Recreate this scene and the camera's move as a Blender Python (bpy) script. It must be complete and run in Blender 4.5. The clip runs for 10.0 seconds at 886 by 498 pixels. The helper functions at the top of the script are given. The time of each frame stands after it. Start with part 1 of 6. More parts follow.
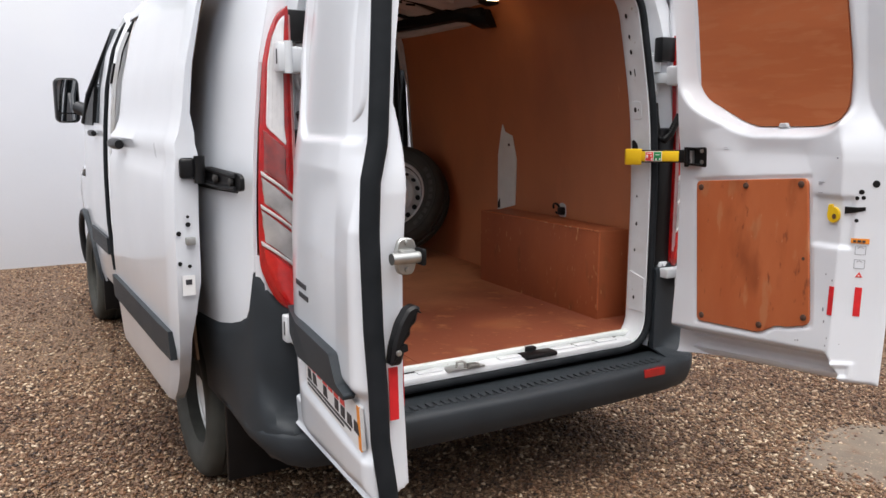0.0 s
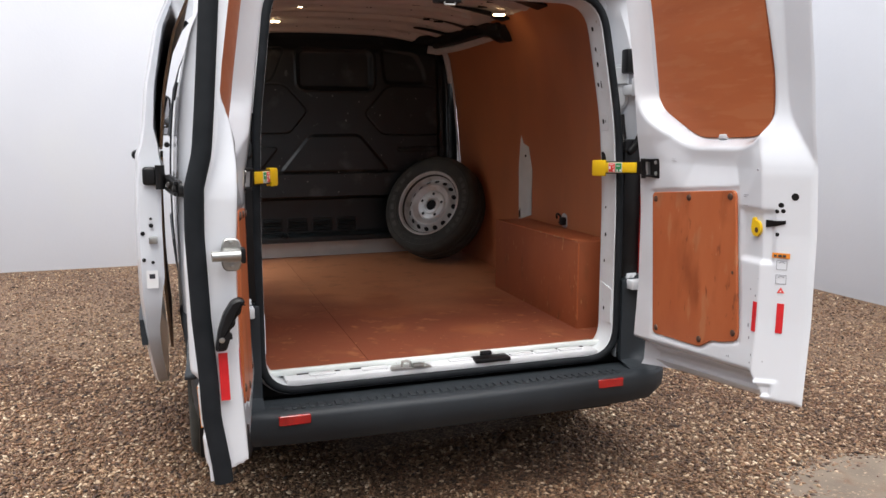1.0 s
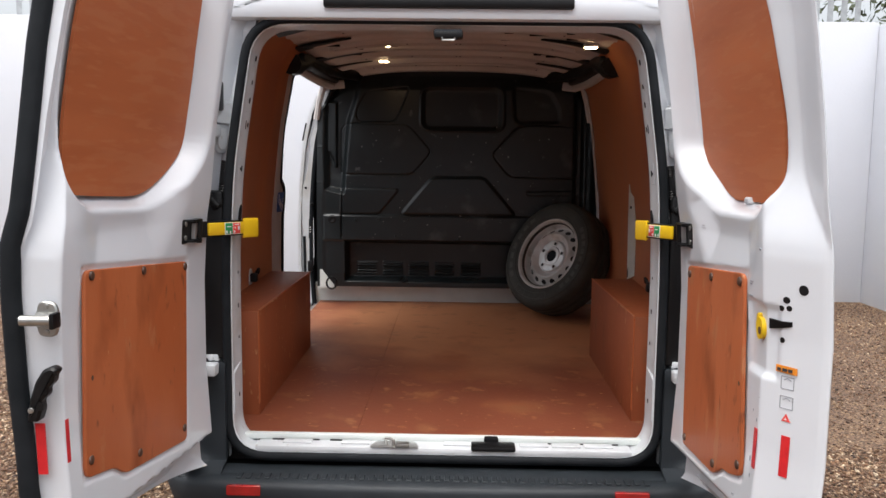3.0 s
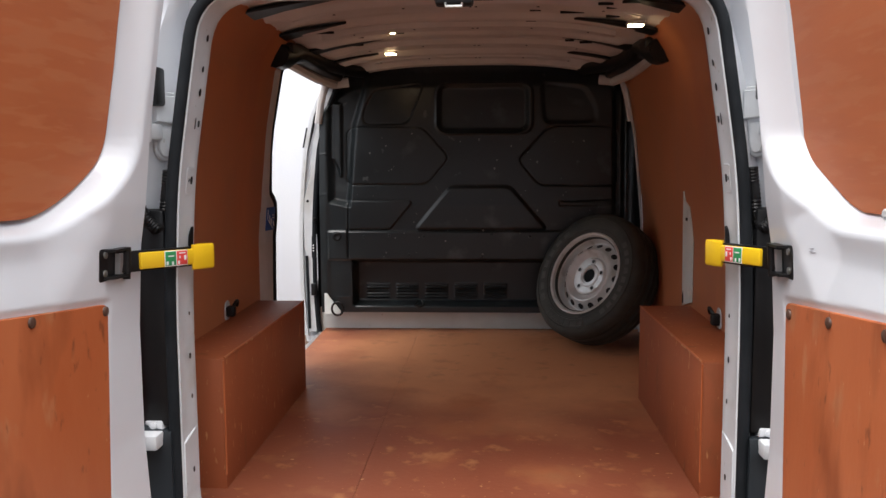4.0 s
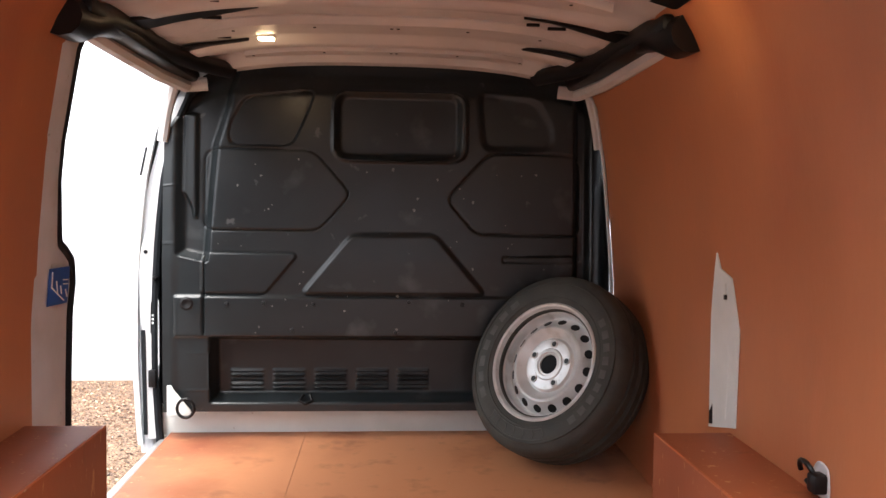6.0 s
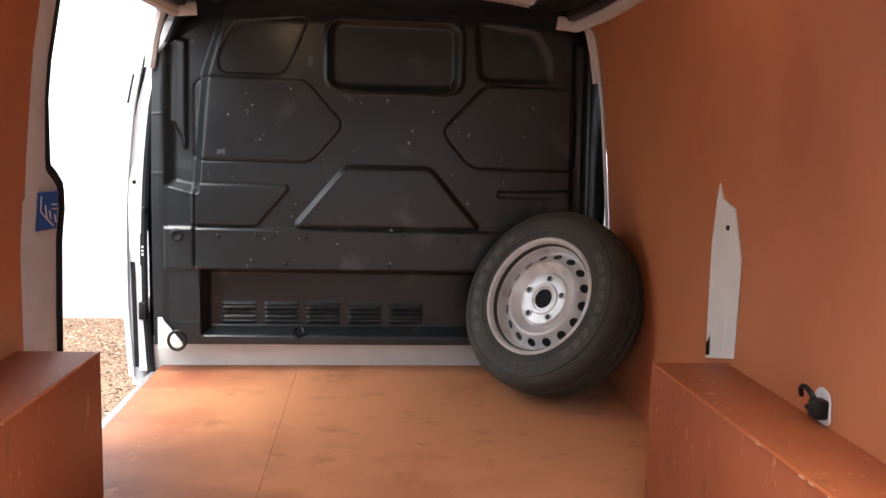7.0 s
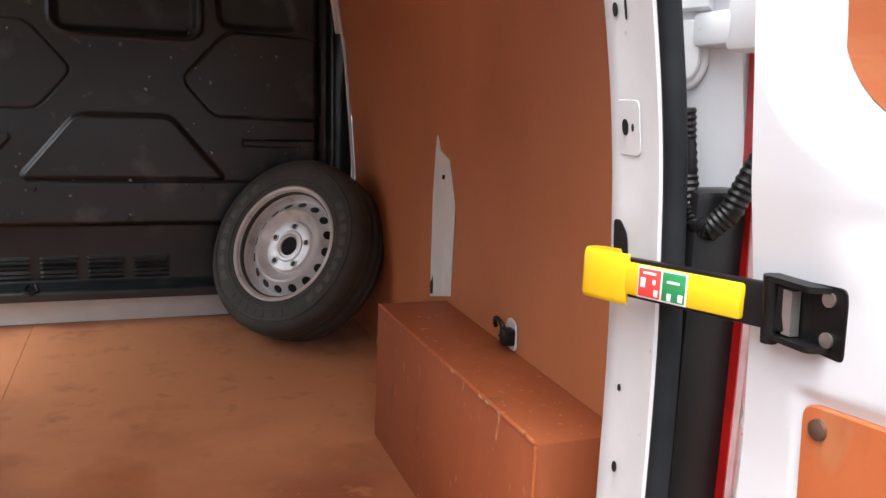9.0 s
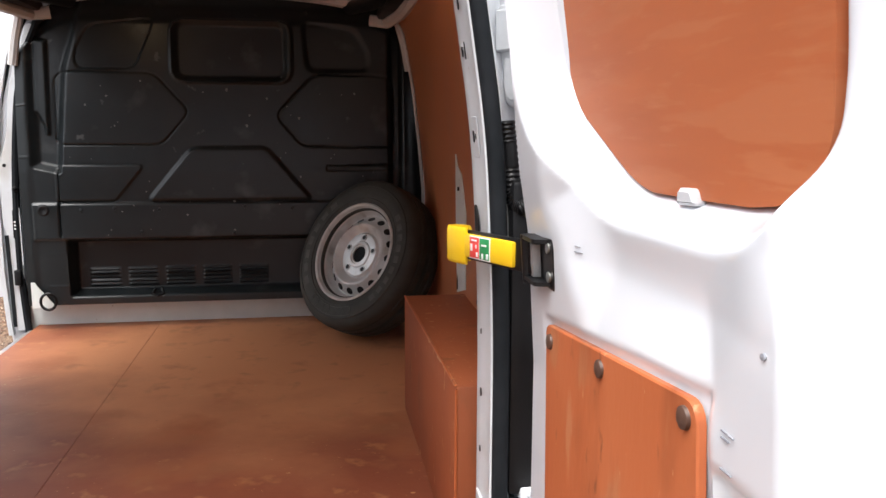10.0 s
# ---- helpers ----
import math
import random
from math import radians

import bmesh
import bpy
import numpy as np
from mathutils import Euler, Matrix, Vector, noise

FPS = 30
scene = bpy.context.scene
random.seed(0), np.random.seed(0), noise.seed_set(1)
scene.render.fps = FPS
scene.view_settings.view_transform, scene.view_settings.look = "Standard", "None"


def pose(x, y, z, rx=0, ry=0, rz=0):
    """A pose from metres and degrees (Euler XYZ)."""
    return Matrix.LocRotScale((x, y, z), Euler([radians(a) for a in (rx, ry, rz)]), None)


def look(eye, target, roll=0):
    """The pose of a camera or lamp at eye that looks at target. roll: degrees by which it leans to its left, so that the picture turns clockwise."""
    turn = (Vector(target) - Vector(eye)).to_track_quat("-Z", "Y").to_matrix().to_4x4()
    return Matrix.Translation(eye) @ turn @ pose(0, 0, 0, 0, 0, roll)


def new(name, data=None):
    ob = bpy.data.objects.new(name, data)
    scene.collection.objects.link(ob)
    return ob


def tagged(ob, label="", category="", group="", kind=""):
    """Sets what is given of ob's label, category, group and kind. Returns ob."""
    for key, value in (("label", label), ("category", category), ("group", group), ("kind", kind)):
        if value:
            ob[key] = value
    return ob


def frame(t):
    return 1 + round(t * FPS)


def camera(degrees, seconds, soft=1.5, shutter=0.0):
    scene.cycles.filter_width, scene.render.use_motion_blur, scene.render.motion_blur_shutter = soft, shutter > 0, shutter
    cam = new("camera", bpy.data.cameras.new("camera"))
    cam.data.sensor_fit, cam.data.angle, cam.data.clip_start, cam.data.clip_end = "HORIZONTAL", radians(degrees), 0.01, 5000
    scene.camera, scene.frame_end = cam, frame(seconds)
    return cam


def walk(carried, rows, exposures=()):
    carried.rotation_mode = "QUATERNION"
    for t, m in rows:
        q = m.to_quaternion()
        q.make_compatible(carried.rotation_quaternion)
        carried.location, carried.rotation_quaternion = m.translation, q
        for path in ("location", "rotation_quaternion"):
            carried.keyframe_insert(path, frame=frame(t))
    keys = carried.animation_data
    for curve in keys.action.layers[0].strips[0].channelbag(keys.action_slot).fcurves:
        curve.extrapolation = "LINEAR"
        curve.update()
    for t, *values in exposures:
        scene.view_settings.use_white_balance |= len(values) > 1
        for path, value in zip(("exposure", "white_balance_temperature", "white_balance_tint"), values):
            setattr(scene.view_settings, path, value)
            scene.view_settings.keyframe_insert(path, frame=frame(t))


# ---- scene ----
cam = camera(57.7, 10.0)
PATH = [
    (0, (-1.662, -2.351, 1.439), (-0.662, -0.65, 1.117), 0.2),
    (0.5, (-1.317, -2.578, 1.431), (-0.409, -0.822, 1.131), 1.0),
    (1, (-1.011, -2.825, 1.447), (-0.371, -0.954, 1.15), -0.1),
    (1.5, (-0.732, -2.942, 1.488), (-0.32, -1.007, 1.192), -0.9),
    (2, (-0.414, -2.808, 1.49), (-0.136, -0.848, 1.2), 1.5),
    (2.5, (-0.146, -2.719, 1.489), (0.008, -0.743, 1.22), 1.2),
    (3, (0.038, -2.605, 1.512), (0.003, -0.618, 1.291), 0.7),
    (3.2, (0.039, -2.52, 1.497), (-0.036, -0.533, 1.282), 0.6),
    (4.5, (0.107, -1.603, 1.502), (-0.012, 0.385, 1.319), -0.3),
    (5, (0.081, -1.27, 1.487), (-0.051, 0.719, 1.324), 0.7),
    (5.5, (0.015, -0.838, 1.507), (0.08, 1.157, 1.378), 0.4),
    (5.7, (0.014, -0.764, 1.516), (0.122, 1.23, 1.413), 0.5),
    (6.8, (-0.017, -0.686, 1.476), (0.158, 1.3, 1.316), 1.4),
    (7, (-0.024, -0.683, 1.462), (0.156, 1.295, 1.226), 1.5),
    (7.5, (-0.03, -0.679, 1.431), (0.148, 1.264, 0.991), 1.6),
    (8, (-0.019, -0.683, 1.421), (0.17, 1.239, 0.901), 1.3),
    (8.5, (0.042, -0.712, 1.46), (0.471, 1.185, 0.994), 1.8),
    (9, (0.095, -0.8, 1.494), (0.793, 1.04, 1.137), 2.4),
    (9.5, (0.181, -1.034, 1.495), (0.839, 0.832, 1.206), 1.4),
    (10, (0.399, -1.303, 1.485), (0.718, 0.65, 1.191), 0.2),
]
walk(cam, [(t, look(eye, target, roll)) for t, eye, target, roll in PATH],
     [(0.0, 1.02), (1.0, 1.10), (2.0, 1.08), (3.0, 1.09), (4.5, 1.66), (5.0, 2.06), (5.5, 2.56), (7.0, 2.74), (8.5, 2.6), (9.0, 2.3), (9.5, 2.08), (10.0, 1.86)])

# world, sun, exposure
world = bpy.data.worlds.new("overcast")
world.use_nodes = True
scene.world = world
wn = world.node_tree.nodes
sky = wn.new("ShaderNodeTexSky")
sky.sky_type, sky.sun_disc = "NISHITA", False
sky.sun_elevation, sky.sun_rotation, sky.air_density, sky.dust_density = radians(74), radians(-158), 1.0, 6.0
desat = wn.new("ShaderNodeHueSaturation")
desat.inputs["Saturation"].default_value = 0.30
world.node_tree.links.new(sky.outputs[0], desat.inputs["Color"])
world.node_tree.links.new(desat.outputs[0], wn["Background"].inputs[0])
wn["Background"].inputs[1].default_value = 0.15
sun = new("sun", bpy.data.lights.new("sun", "SUN"))
sun.data.energy, sun.data.angle, sun.data.color = 0.82, radians(95), (1.0, 0.99, 0.98)
sun.matrix_world = look((-0.75, -1.85, 7.0), (0, 0, 0))

# ---------------------------------------------------------------- materials


def mat(name, a, b=None, scale=6.0, rough=0.5, metal=0.0, stretch=(1, 1, 1), bump=0.0, bump_scale=120.0, spots=None, spot_scale=30.0, spot_at=0.72, coat=0.0, rough_var=0.1, more=(), spec=0.5, worn_lit=None):
    """A surface with two tones in broad patches, fine grain relief and, on request, small scuffs and one ragged area
    (tone, centre, radii) of wear and painted light.
    """
    m = bpy.data.materials.new(name)
    m.use_nodes = True
    n, l = m.node_tree.nodes, m.node_tree.links
    bs = n["Principled BSDF"]
    co = n.new("ShaderNodeTexCoord")
    mp = n.new("ShaderNodeMapping")
    mp.inputs["Scale"].default_value = stretch
    l.new(co.outputs["Object"], mp.inputs[0])
    big = n.new("ShaderNodeTexNoise")
    big.inputs["Scale"].default_value, big.inputs["Detail"].default_value = scale, 6
    l.new(mp.outputs[0], big.inputs["Vector"])
    ramp = n.new("ShaderNodeValToRGB")
    ramp.color_ramp.elements[0].position, ramp.color_ramp.elements[1].position = 0.32, 0.68
    ramp.color_ramp.elements[0].color, ramp.color_ramp.elements[1].color = (*a, 1), (*(b or a), 1)
    l.new(big.outputs["Fac"], ramp.inputs[0])
    colour = ramp.outputs[0]
    # ragged paler area: wear, with the light that falls there mixed into the colour
    if worn_lit:
        tone, centre, radii = worn_lit
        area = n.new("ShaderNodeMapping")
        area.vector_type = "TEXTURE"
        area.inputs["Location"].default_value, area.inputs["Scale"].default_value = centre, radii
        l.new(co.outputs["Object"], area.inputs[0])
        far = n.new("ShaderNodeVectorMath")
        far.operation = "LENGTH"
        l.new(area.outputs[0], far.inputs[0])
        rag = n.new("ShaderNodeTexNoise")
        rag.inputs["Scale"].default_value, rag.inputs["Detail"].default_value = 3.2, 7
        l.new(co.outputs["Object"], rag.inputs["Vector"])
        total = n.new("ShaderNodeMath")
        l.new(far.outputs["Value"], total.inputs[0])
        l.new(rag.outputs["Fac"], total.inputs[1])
        rub_lit = n.new("ShaderNodeMapRange")
        rub_lit.inputs["From Min"].default_value, rub_lit.inputs["From Max"].default_value = 1.70, 1.10
        l.new(total.outputs[0], rub_lit.inputs["Value"])
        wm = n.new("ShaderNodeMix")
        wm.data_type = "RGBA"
        l.new(rub_lit.outputs[0], wm.inputs["Factor"])
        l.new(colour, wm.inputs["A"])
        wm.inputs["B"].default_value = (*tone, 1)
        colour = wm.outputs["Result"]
    marks = [(spots, spot_scale, spot_at, 0.06)] if spots else []
    for tone, size, level, soft in marks + list(more):
        sn = n.new("ShaderNodeTexNoise")
        sn.inputs["Scale"].default_value, sn.inputs["Detail"].default_value = size, 4
        l.new(mp.outputs[0], sn.inputs["Vector"])
        sr = n.new("ShaderNodeMapRange")
        sr.inputs["From Min"].default_value, sr.inputs["From Max"].default_value = level, level + soft
        l.new(sn.outputs["Fac"], sr.inputs["Value"])
        mx = n.new("ShaderNodeMix")
        mx.data_type = "RGBA"
        l.new(sr.outputs[0], mx.inputs["Factor"])
        l.new(colour, mx.inputs["A"])
        mx.inputs["B"].default_value = (*tone, 1)
        colour = mx.outputs["Result"]
    l.new(colour, bs.inputs["Base Color"])
    rr = n.new("ShaderNodeMapRange")
    rr.inputs["To Min"].default_value, rr.inputs["To Max"].default_value = max(rough - rough_var, 0.02), min(rough + rough_var, 1)
    l.new(big.outputs["Fac"], rr.inputs["Value"])
    l.new(rr.outputs[0], bs.inputs["Roughness"])
    bs.inputs["Metallic"].default_value = metal
    bs.inputs["Coat Weight"].default_value = coat
    bs.inputs["Specular IOR Level"].default_value = spec
    bs.inputs["Coat Roughness"].default_value = 0.08
    if bump:
        fine = n.new("ShaderNodeTexNoise")
        fine.inputs["Scale"].default_value, fine.inputs["Detail"].default_value = bump_scale, 4
        l.new(mp.outputs[0], fine.inputs["Vector"])
        bp = n.new("ShaderNodeBump")
        bp.inputs["Strength"].default_value, bp.inputs["Distance"].default_value = bump, 0.004
        l.new(fine.outputs["Fac"], bp.inputs["Height"])
        l.new(bp.outputs[0], bs.inputs["Normal"])
    return m


WHITE = mat("white_paint", (0.69, 0.715, 0.755), (0.655, 0.68, 0.72), 3, 0.30, coat=0.8, rough_var=0.06, bump=0.02, bump_scale=40, spots=(0.60, 0.60, 0.58), spot_scale=14, spot_at=0.74)
JAMB = mat("jamb_paint", (0.63, 0.655, 0.68), (0.56, 0.58, 0.60), 9, 0.4, coat=0.2, bump=0.05, bump_scale=35, spots=(0.36, 0.33, 0.29), spot_scale=45, spot_at=0.69, more=(((0.50, 0.50, 0.49), 4, 0.58, 0.12),))
PLY = mat("coated_plywood", (0.418, 0.153, 0.064), (0.522, 0.192, 0.080), 3.2, 0.44, stretch=(1, 1, 0.45), bump=0.10, bump_scale=60, spots=(0.576, 0.268, 0.124), spot_scale=24, spot_at=0.74, rough_var=0.12, more=(((0.387, 0.111, 0.053), 1.3, 0.55, 0.2), ((0.479, 0.167, 0.072), 7, 0.60, 0.15)))
# dark at the sill, paler inside: wear plus side-door light painted into the tone
PLY_FLOOR = mat("floor_plywood", (0.193, 0.052, 0.025), (0.242, 0.069, 0.034), 2.6, 0.53, bump=0.14, bump_scale=50, spots=(0.414, 0.205, 0.099), spot_scale=75, spot_at=0.69, rough_var=0.10, spec=0.44, worn_lit=((0.520, 0.218, 0.101), (0.22, 1.98, 0.58), (1.00, 1.05, 1.0)),
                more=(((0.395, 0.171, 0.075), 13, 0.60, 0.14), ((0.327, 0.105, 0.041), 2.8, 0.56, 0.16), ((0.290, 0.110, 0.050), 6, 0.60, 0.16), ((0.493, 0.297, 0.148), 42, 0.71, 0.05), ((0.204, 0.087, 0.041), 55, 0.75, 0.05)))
PLY_BOX = mat("box_plywood", (0.271, 0.072, 0.028), (0.343, 0.095, 0.036), 3.0, 0.56, spec=0.35, stretch=(1, 1, 0.35), bump=0.10, bump_scale=60, spots=(0.492, 0.236, 0.105), spot_scale=34, spot_at=0.68, rough_var=0.12, more=(((0.339, 0.095, 0.034), 5, 0.53, 0.20), ((0.226, 0.072, 0.028), 13, 0.62, 0.12), ((0.452, 0.199, 0.086), 70, 0.66, 0.06)))
PLY_DOOR = mat("door_plywood", (0.395, 0.098, 0.032), (0.47, 0.138, 0.052), 3.0, 0.42, stretch=(1, 2.0, 0.8), bump=0.08, bump_scale=34, spots=(0.45, 0.165, 0.072), spot_scale=7, spot_at=0.60, spec=0.35, more=(((0.29, 0.075, 0.026), 3.2, 0.55, 0.14), ((0.24, 0.066, 0.026), 17, 0.64, 0.08), ((0.52, 0.25, 0.13), 40, 0.72, 0.05)))
PLY_WINDOW = mat("window_plywood", (0.395, 0.108, 0.037), (0.445, 0.130, 0.046), 5.0, 0.55, stretch=(1, 0.35, 2.4), bump=0.05, bump_scale=40, spots=(0.435, 0.136, 0.052), spot_scale=12, spot_at=0.52, spec=0.3, more=(((0.375, 0.102, 0.035), 4.5, 0.52, 0.22), ((0.440, 0.145, 0.057), 30, 0.58, 0.16)))
PLY_EDGE = mat("plywood_edge", (0.10, 0.05, 0.025), (0.16, 0.085, 0.04), 30, 0.8)
BARE_WOOD = mat("bare_wood_chip", (0.56, 0.36, 0.22), (0.48, 0.26, 0.14), 60, 0.8)
BLACK_PLASTIC = mat("dark_grey_plastic", (0.0135, 0.0180, 0.0225), (0.0205, 0.0262, 0.0320), 5, 0.55, bump=0.25, bump_scale=420, rough_var=0.08, spec=0.42)
BLACK = mat("black_plastic", (0.0040, 0.0040, 0.0046), (0.0080, 0.0080, 0.0088), 9, 0.40, bump=0.08, bump_scale=200, spec=0.28)
RUBBER = mat("rubber_seal", (0.009, 0.011, 0.013), (0.016, 0.018, 0.021), 12, 0.65, bump=0.1, bump_scale=150, spec=0.12)
BULK = mat("bulkhead_panel", (0.0092, 0.0128, 0.0146), (0.0165, 0.0215, 0.0240), 4, 0.37, bump=0.06, bump_scale=90, spots=(0.085, 0.088, 0.088), spot_scale=17, spot_at=0.70, spec=0.52, rough_var=0.12, more=(((0.055, 0.060, 0.062), 5.5, 0.62, 0.12),))
TYRE = mat("tyre_rubber", (0.026, 0.027, 0.023), (0.046, 0.047, 0.040), 14, 0.72, bump=0.25, bump_scale=120)
STEEL = mat("silver_wheel_paint", (0.68, 0.69, 0.685), (0.54, 0.55, 0.545), 12, 0.32, metal=0.30, spots=(0.22, 0.20, 0.175), spot_scale=55, spot_at=0.70, more=(((0.42, 0.41, 0.39), 14, 0.60, 0.14),))
ZINC = mat("zinc_steel", (0.50, 0.50, 0.48), (0.38, 0.38, 0.36), 25, 0.34, metal=0.9)
ALU = mat("worn_aluminium", (0.55, 0.55, 0.55), (0.42, 0.42, 0.42), 25, 0.4, metal=0.8)
YELLOW = mat("yellow_plastic", (0.80, 0.52, 0.01), (0.72, 0.45, 0.01), 12, 0.45, spots=(0.4, 0.26, 0.02), spot_scale=60, spot_at=0.74)
RED_TAPE = mat("red_reflective_tape", (0.62, 0.02, 0.025), (0.52, 0.015, 0.02), 40, 0.35)
RED_LENS = mat("red_lens", (0.44, 0.010, 0.010), (0.27, 0.006, 0.007), 20, 0.12, coat=1.0)
CLEAR_LENS = mat("clear_lens", (0.78, 0.77, 0.77), (0.66, 0.65, 0.66), 26, 0.14, coat=1.0)
GREY_LENS = mat("grey_lens", (0.30, 0.29, 0.29), (0.48, 0.46, 0.45), 14, 0.14, coat=1.0, metal=0.2)
SMOKE_LENS = mat("smoked_lens", (0.17, 0.05, 0.05), (0.30, 0.05, 0.045), 30, 0.14, coat=1.0)
ORANGE = mat("orange_label", (0.75, 0.25, 0.02), None, 10, 0.5)
GREEN = mat("green_label", (0.02, 0.25, 0.08), None, 10, 0.5)
RED = mat("red_label", (0.70, 0.06, 0.05), None, 10, 0.5)
BLUE = mat("blue_label", (0.02, 0.08, 0.33), (0.02, 0.10, 0.40), 10, 0.45)
PAPER = mat("white_label", (0.75, 0.75, 0.75), None, 10, 0.5)
GREYINK = mat("grey_print", (0.26, 0.27, 0.30), None, 10, 0.5)
DARKINK = mat("dark_print", (0.03, 0.03, 0.035), None, 10, 0.5)
CEIL = mat("roof_skin_paint", (0.62, 0.60, 0.585), (0.53, 0.51, 0.50), 5, 0.5, bump=0.05, bump_scale=30)
BARE = mat("bare_white_metal", (0.74, 0.79, 0.77), (0.66, 0.71, 0.69), 8, 0.40, bump=0.04, bump_scale=30, spots=(0.45, 0.44, 0.40), spot_scale=50, spot_at=0.71)
WALL = mat("painted_render", (0.615, 0.63, 0.672), (0.572, 0.589, 0.632), 0.7, 0.75, bump=0.22, bump_scale=45, more=(((0.615, 0.63, 0.655), 0.9, 0.55, 0.2),))
GALV = mat("galvanised_fence", (0.42, 0.44, 0.45), (0.34, 0.35, 0.36), 12, 0.5, metal=0.5)
DARK_STEEL = mat("underbody", (0.02, 0.02, 0.02), (0.035, 0.03, 0.028), 8, 0.8)
LEAF = mat("hedge_leaf", (0.03, 0.05, 0.02), (0.07, 0.08, 0.03), 3, 0.6)
BARK = mat("bark", (0.07, 0.05, 0.04), (0.11, 0.09, 0.07), 8, 0.9)


def glassy(name, colour, rough=0.03, metal=0.0):
    m = bpy.data.materials.new(name)
    m.use_nodes = True
    bs = m.node_tree.nodes["Principled BSDF"]
    bs.inputs["Base Color"].default_value, bs.inputs["Roughness"].default_value, bs.inputs["Metallic"].default_value = (*colour, 1), rough, metal
    return m


MIRROR = glassy("mirror_glass", (0.85, 0.86, 0.88), 0.02, 1.0)
DARK_GLASS = glassy("tinted_glass", (0.015, 0.018, 0.02), 0.03)


def lamp_glow(strength):
    m = bpy.data.materials.new("warm_bulb")
    m.use_nodes = True
    bs = m.node_tree.nodes["Principled BSDF"]
    bs.inputs["Base Color"].default_value = (0.9, 0.8, 0.6, 1)
    bs.inputs["Emission Color"].default_value, bs.inputs["Emission Strength"].default_value = (1.0, 0.70, 0.38, 1), strength
    return m


GLOW = lamp_glow(12.0)


def gravel_ground():
    m = bpy.data.materials.new("gravel_bed")
    m.use_nodes = True
    n, l = m.node_tree.nodes, m.node_tree.links
    bs = n["Principled BSDF"]
    co = n.new("ShaderNodeTexCoord")
    vo = n.new("ShaderNodeTexVoronoi")
    vo.inputs["Scale"].default_value = 105
    l.new(co.outputs["Object"], vo.inputs["Vector"])
    ramp = n.new("ShaderNodeValToRGB")
    r = ramp.color_ramp
    r.elements[0].color, r.elements[1].color = (0.035, 0.021, 0.013, 1), (0.30, 0.21, 0.135, 1)
    e = r.elements.new(0.45)
    e.color = (0.125, 0.072, 0.042, 1)
    e = r.elements.new(0.75)
    e.color = (0.21, 0.135, 0.085, 1)
    sep = n.new("ShaderNodeSeparateColor")
    l.new(vo.outputs["Color"], sep.inputs[0])
    l.new(sep.outputs[0], ramp.inputs[0])
    big = n.new("ShaderNodeTexNoise")
    big.inputs["Scale"].default_value, big.inputs["Detail"].default_value = 0.9, 5
    l.new(co.outputs["Object"], big.inputs["Vector"])
    mul = n.new("ShaderNodeMix")
    mul.data_type, mul.blend_type = "RGBA", "MULTIPLY"
    mul.inputs["Factor"].default_value = 1.0
    tone = n.new("ShaderNodeValToRGB")
    tone.color_ramp.elements[0].position, tone.color_ramp.elements[1].position = 0.35, 0.7
    tone.color_ramp.elements[0].color, tone.color_ramp.elements[1].color = (0.72, 0.66, 0.62, 1), (1.05, 1.02, 0.95, 1)
    l.new(big.outputs["Fac"], tone.inputs[0])
    l.new(ramp.outputs[0], mul.inputs["A"])
    l.new(tone.outputs[0], mul.inputs["B"])
    l.new(mul.outputs["Result"], bs.inputs["Base Color"])
    bs.inputs["Roughness"].default_value = 0.75
    bp = n.new("ShaderNodeBump")
    bp.inputs["Strength"].default_value, bp.inputs["Distance"].default_value, bp.invert = 1.0, 0.008, True
    l.new(vo.outputs["Distance"], bp.inputs["Height"])
    l.new(bp.outputs[0], bs.inputs["Normal"])
    return m


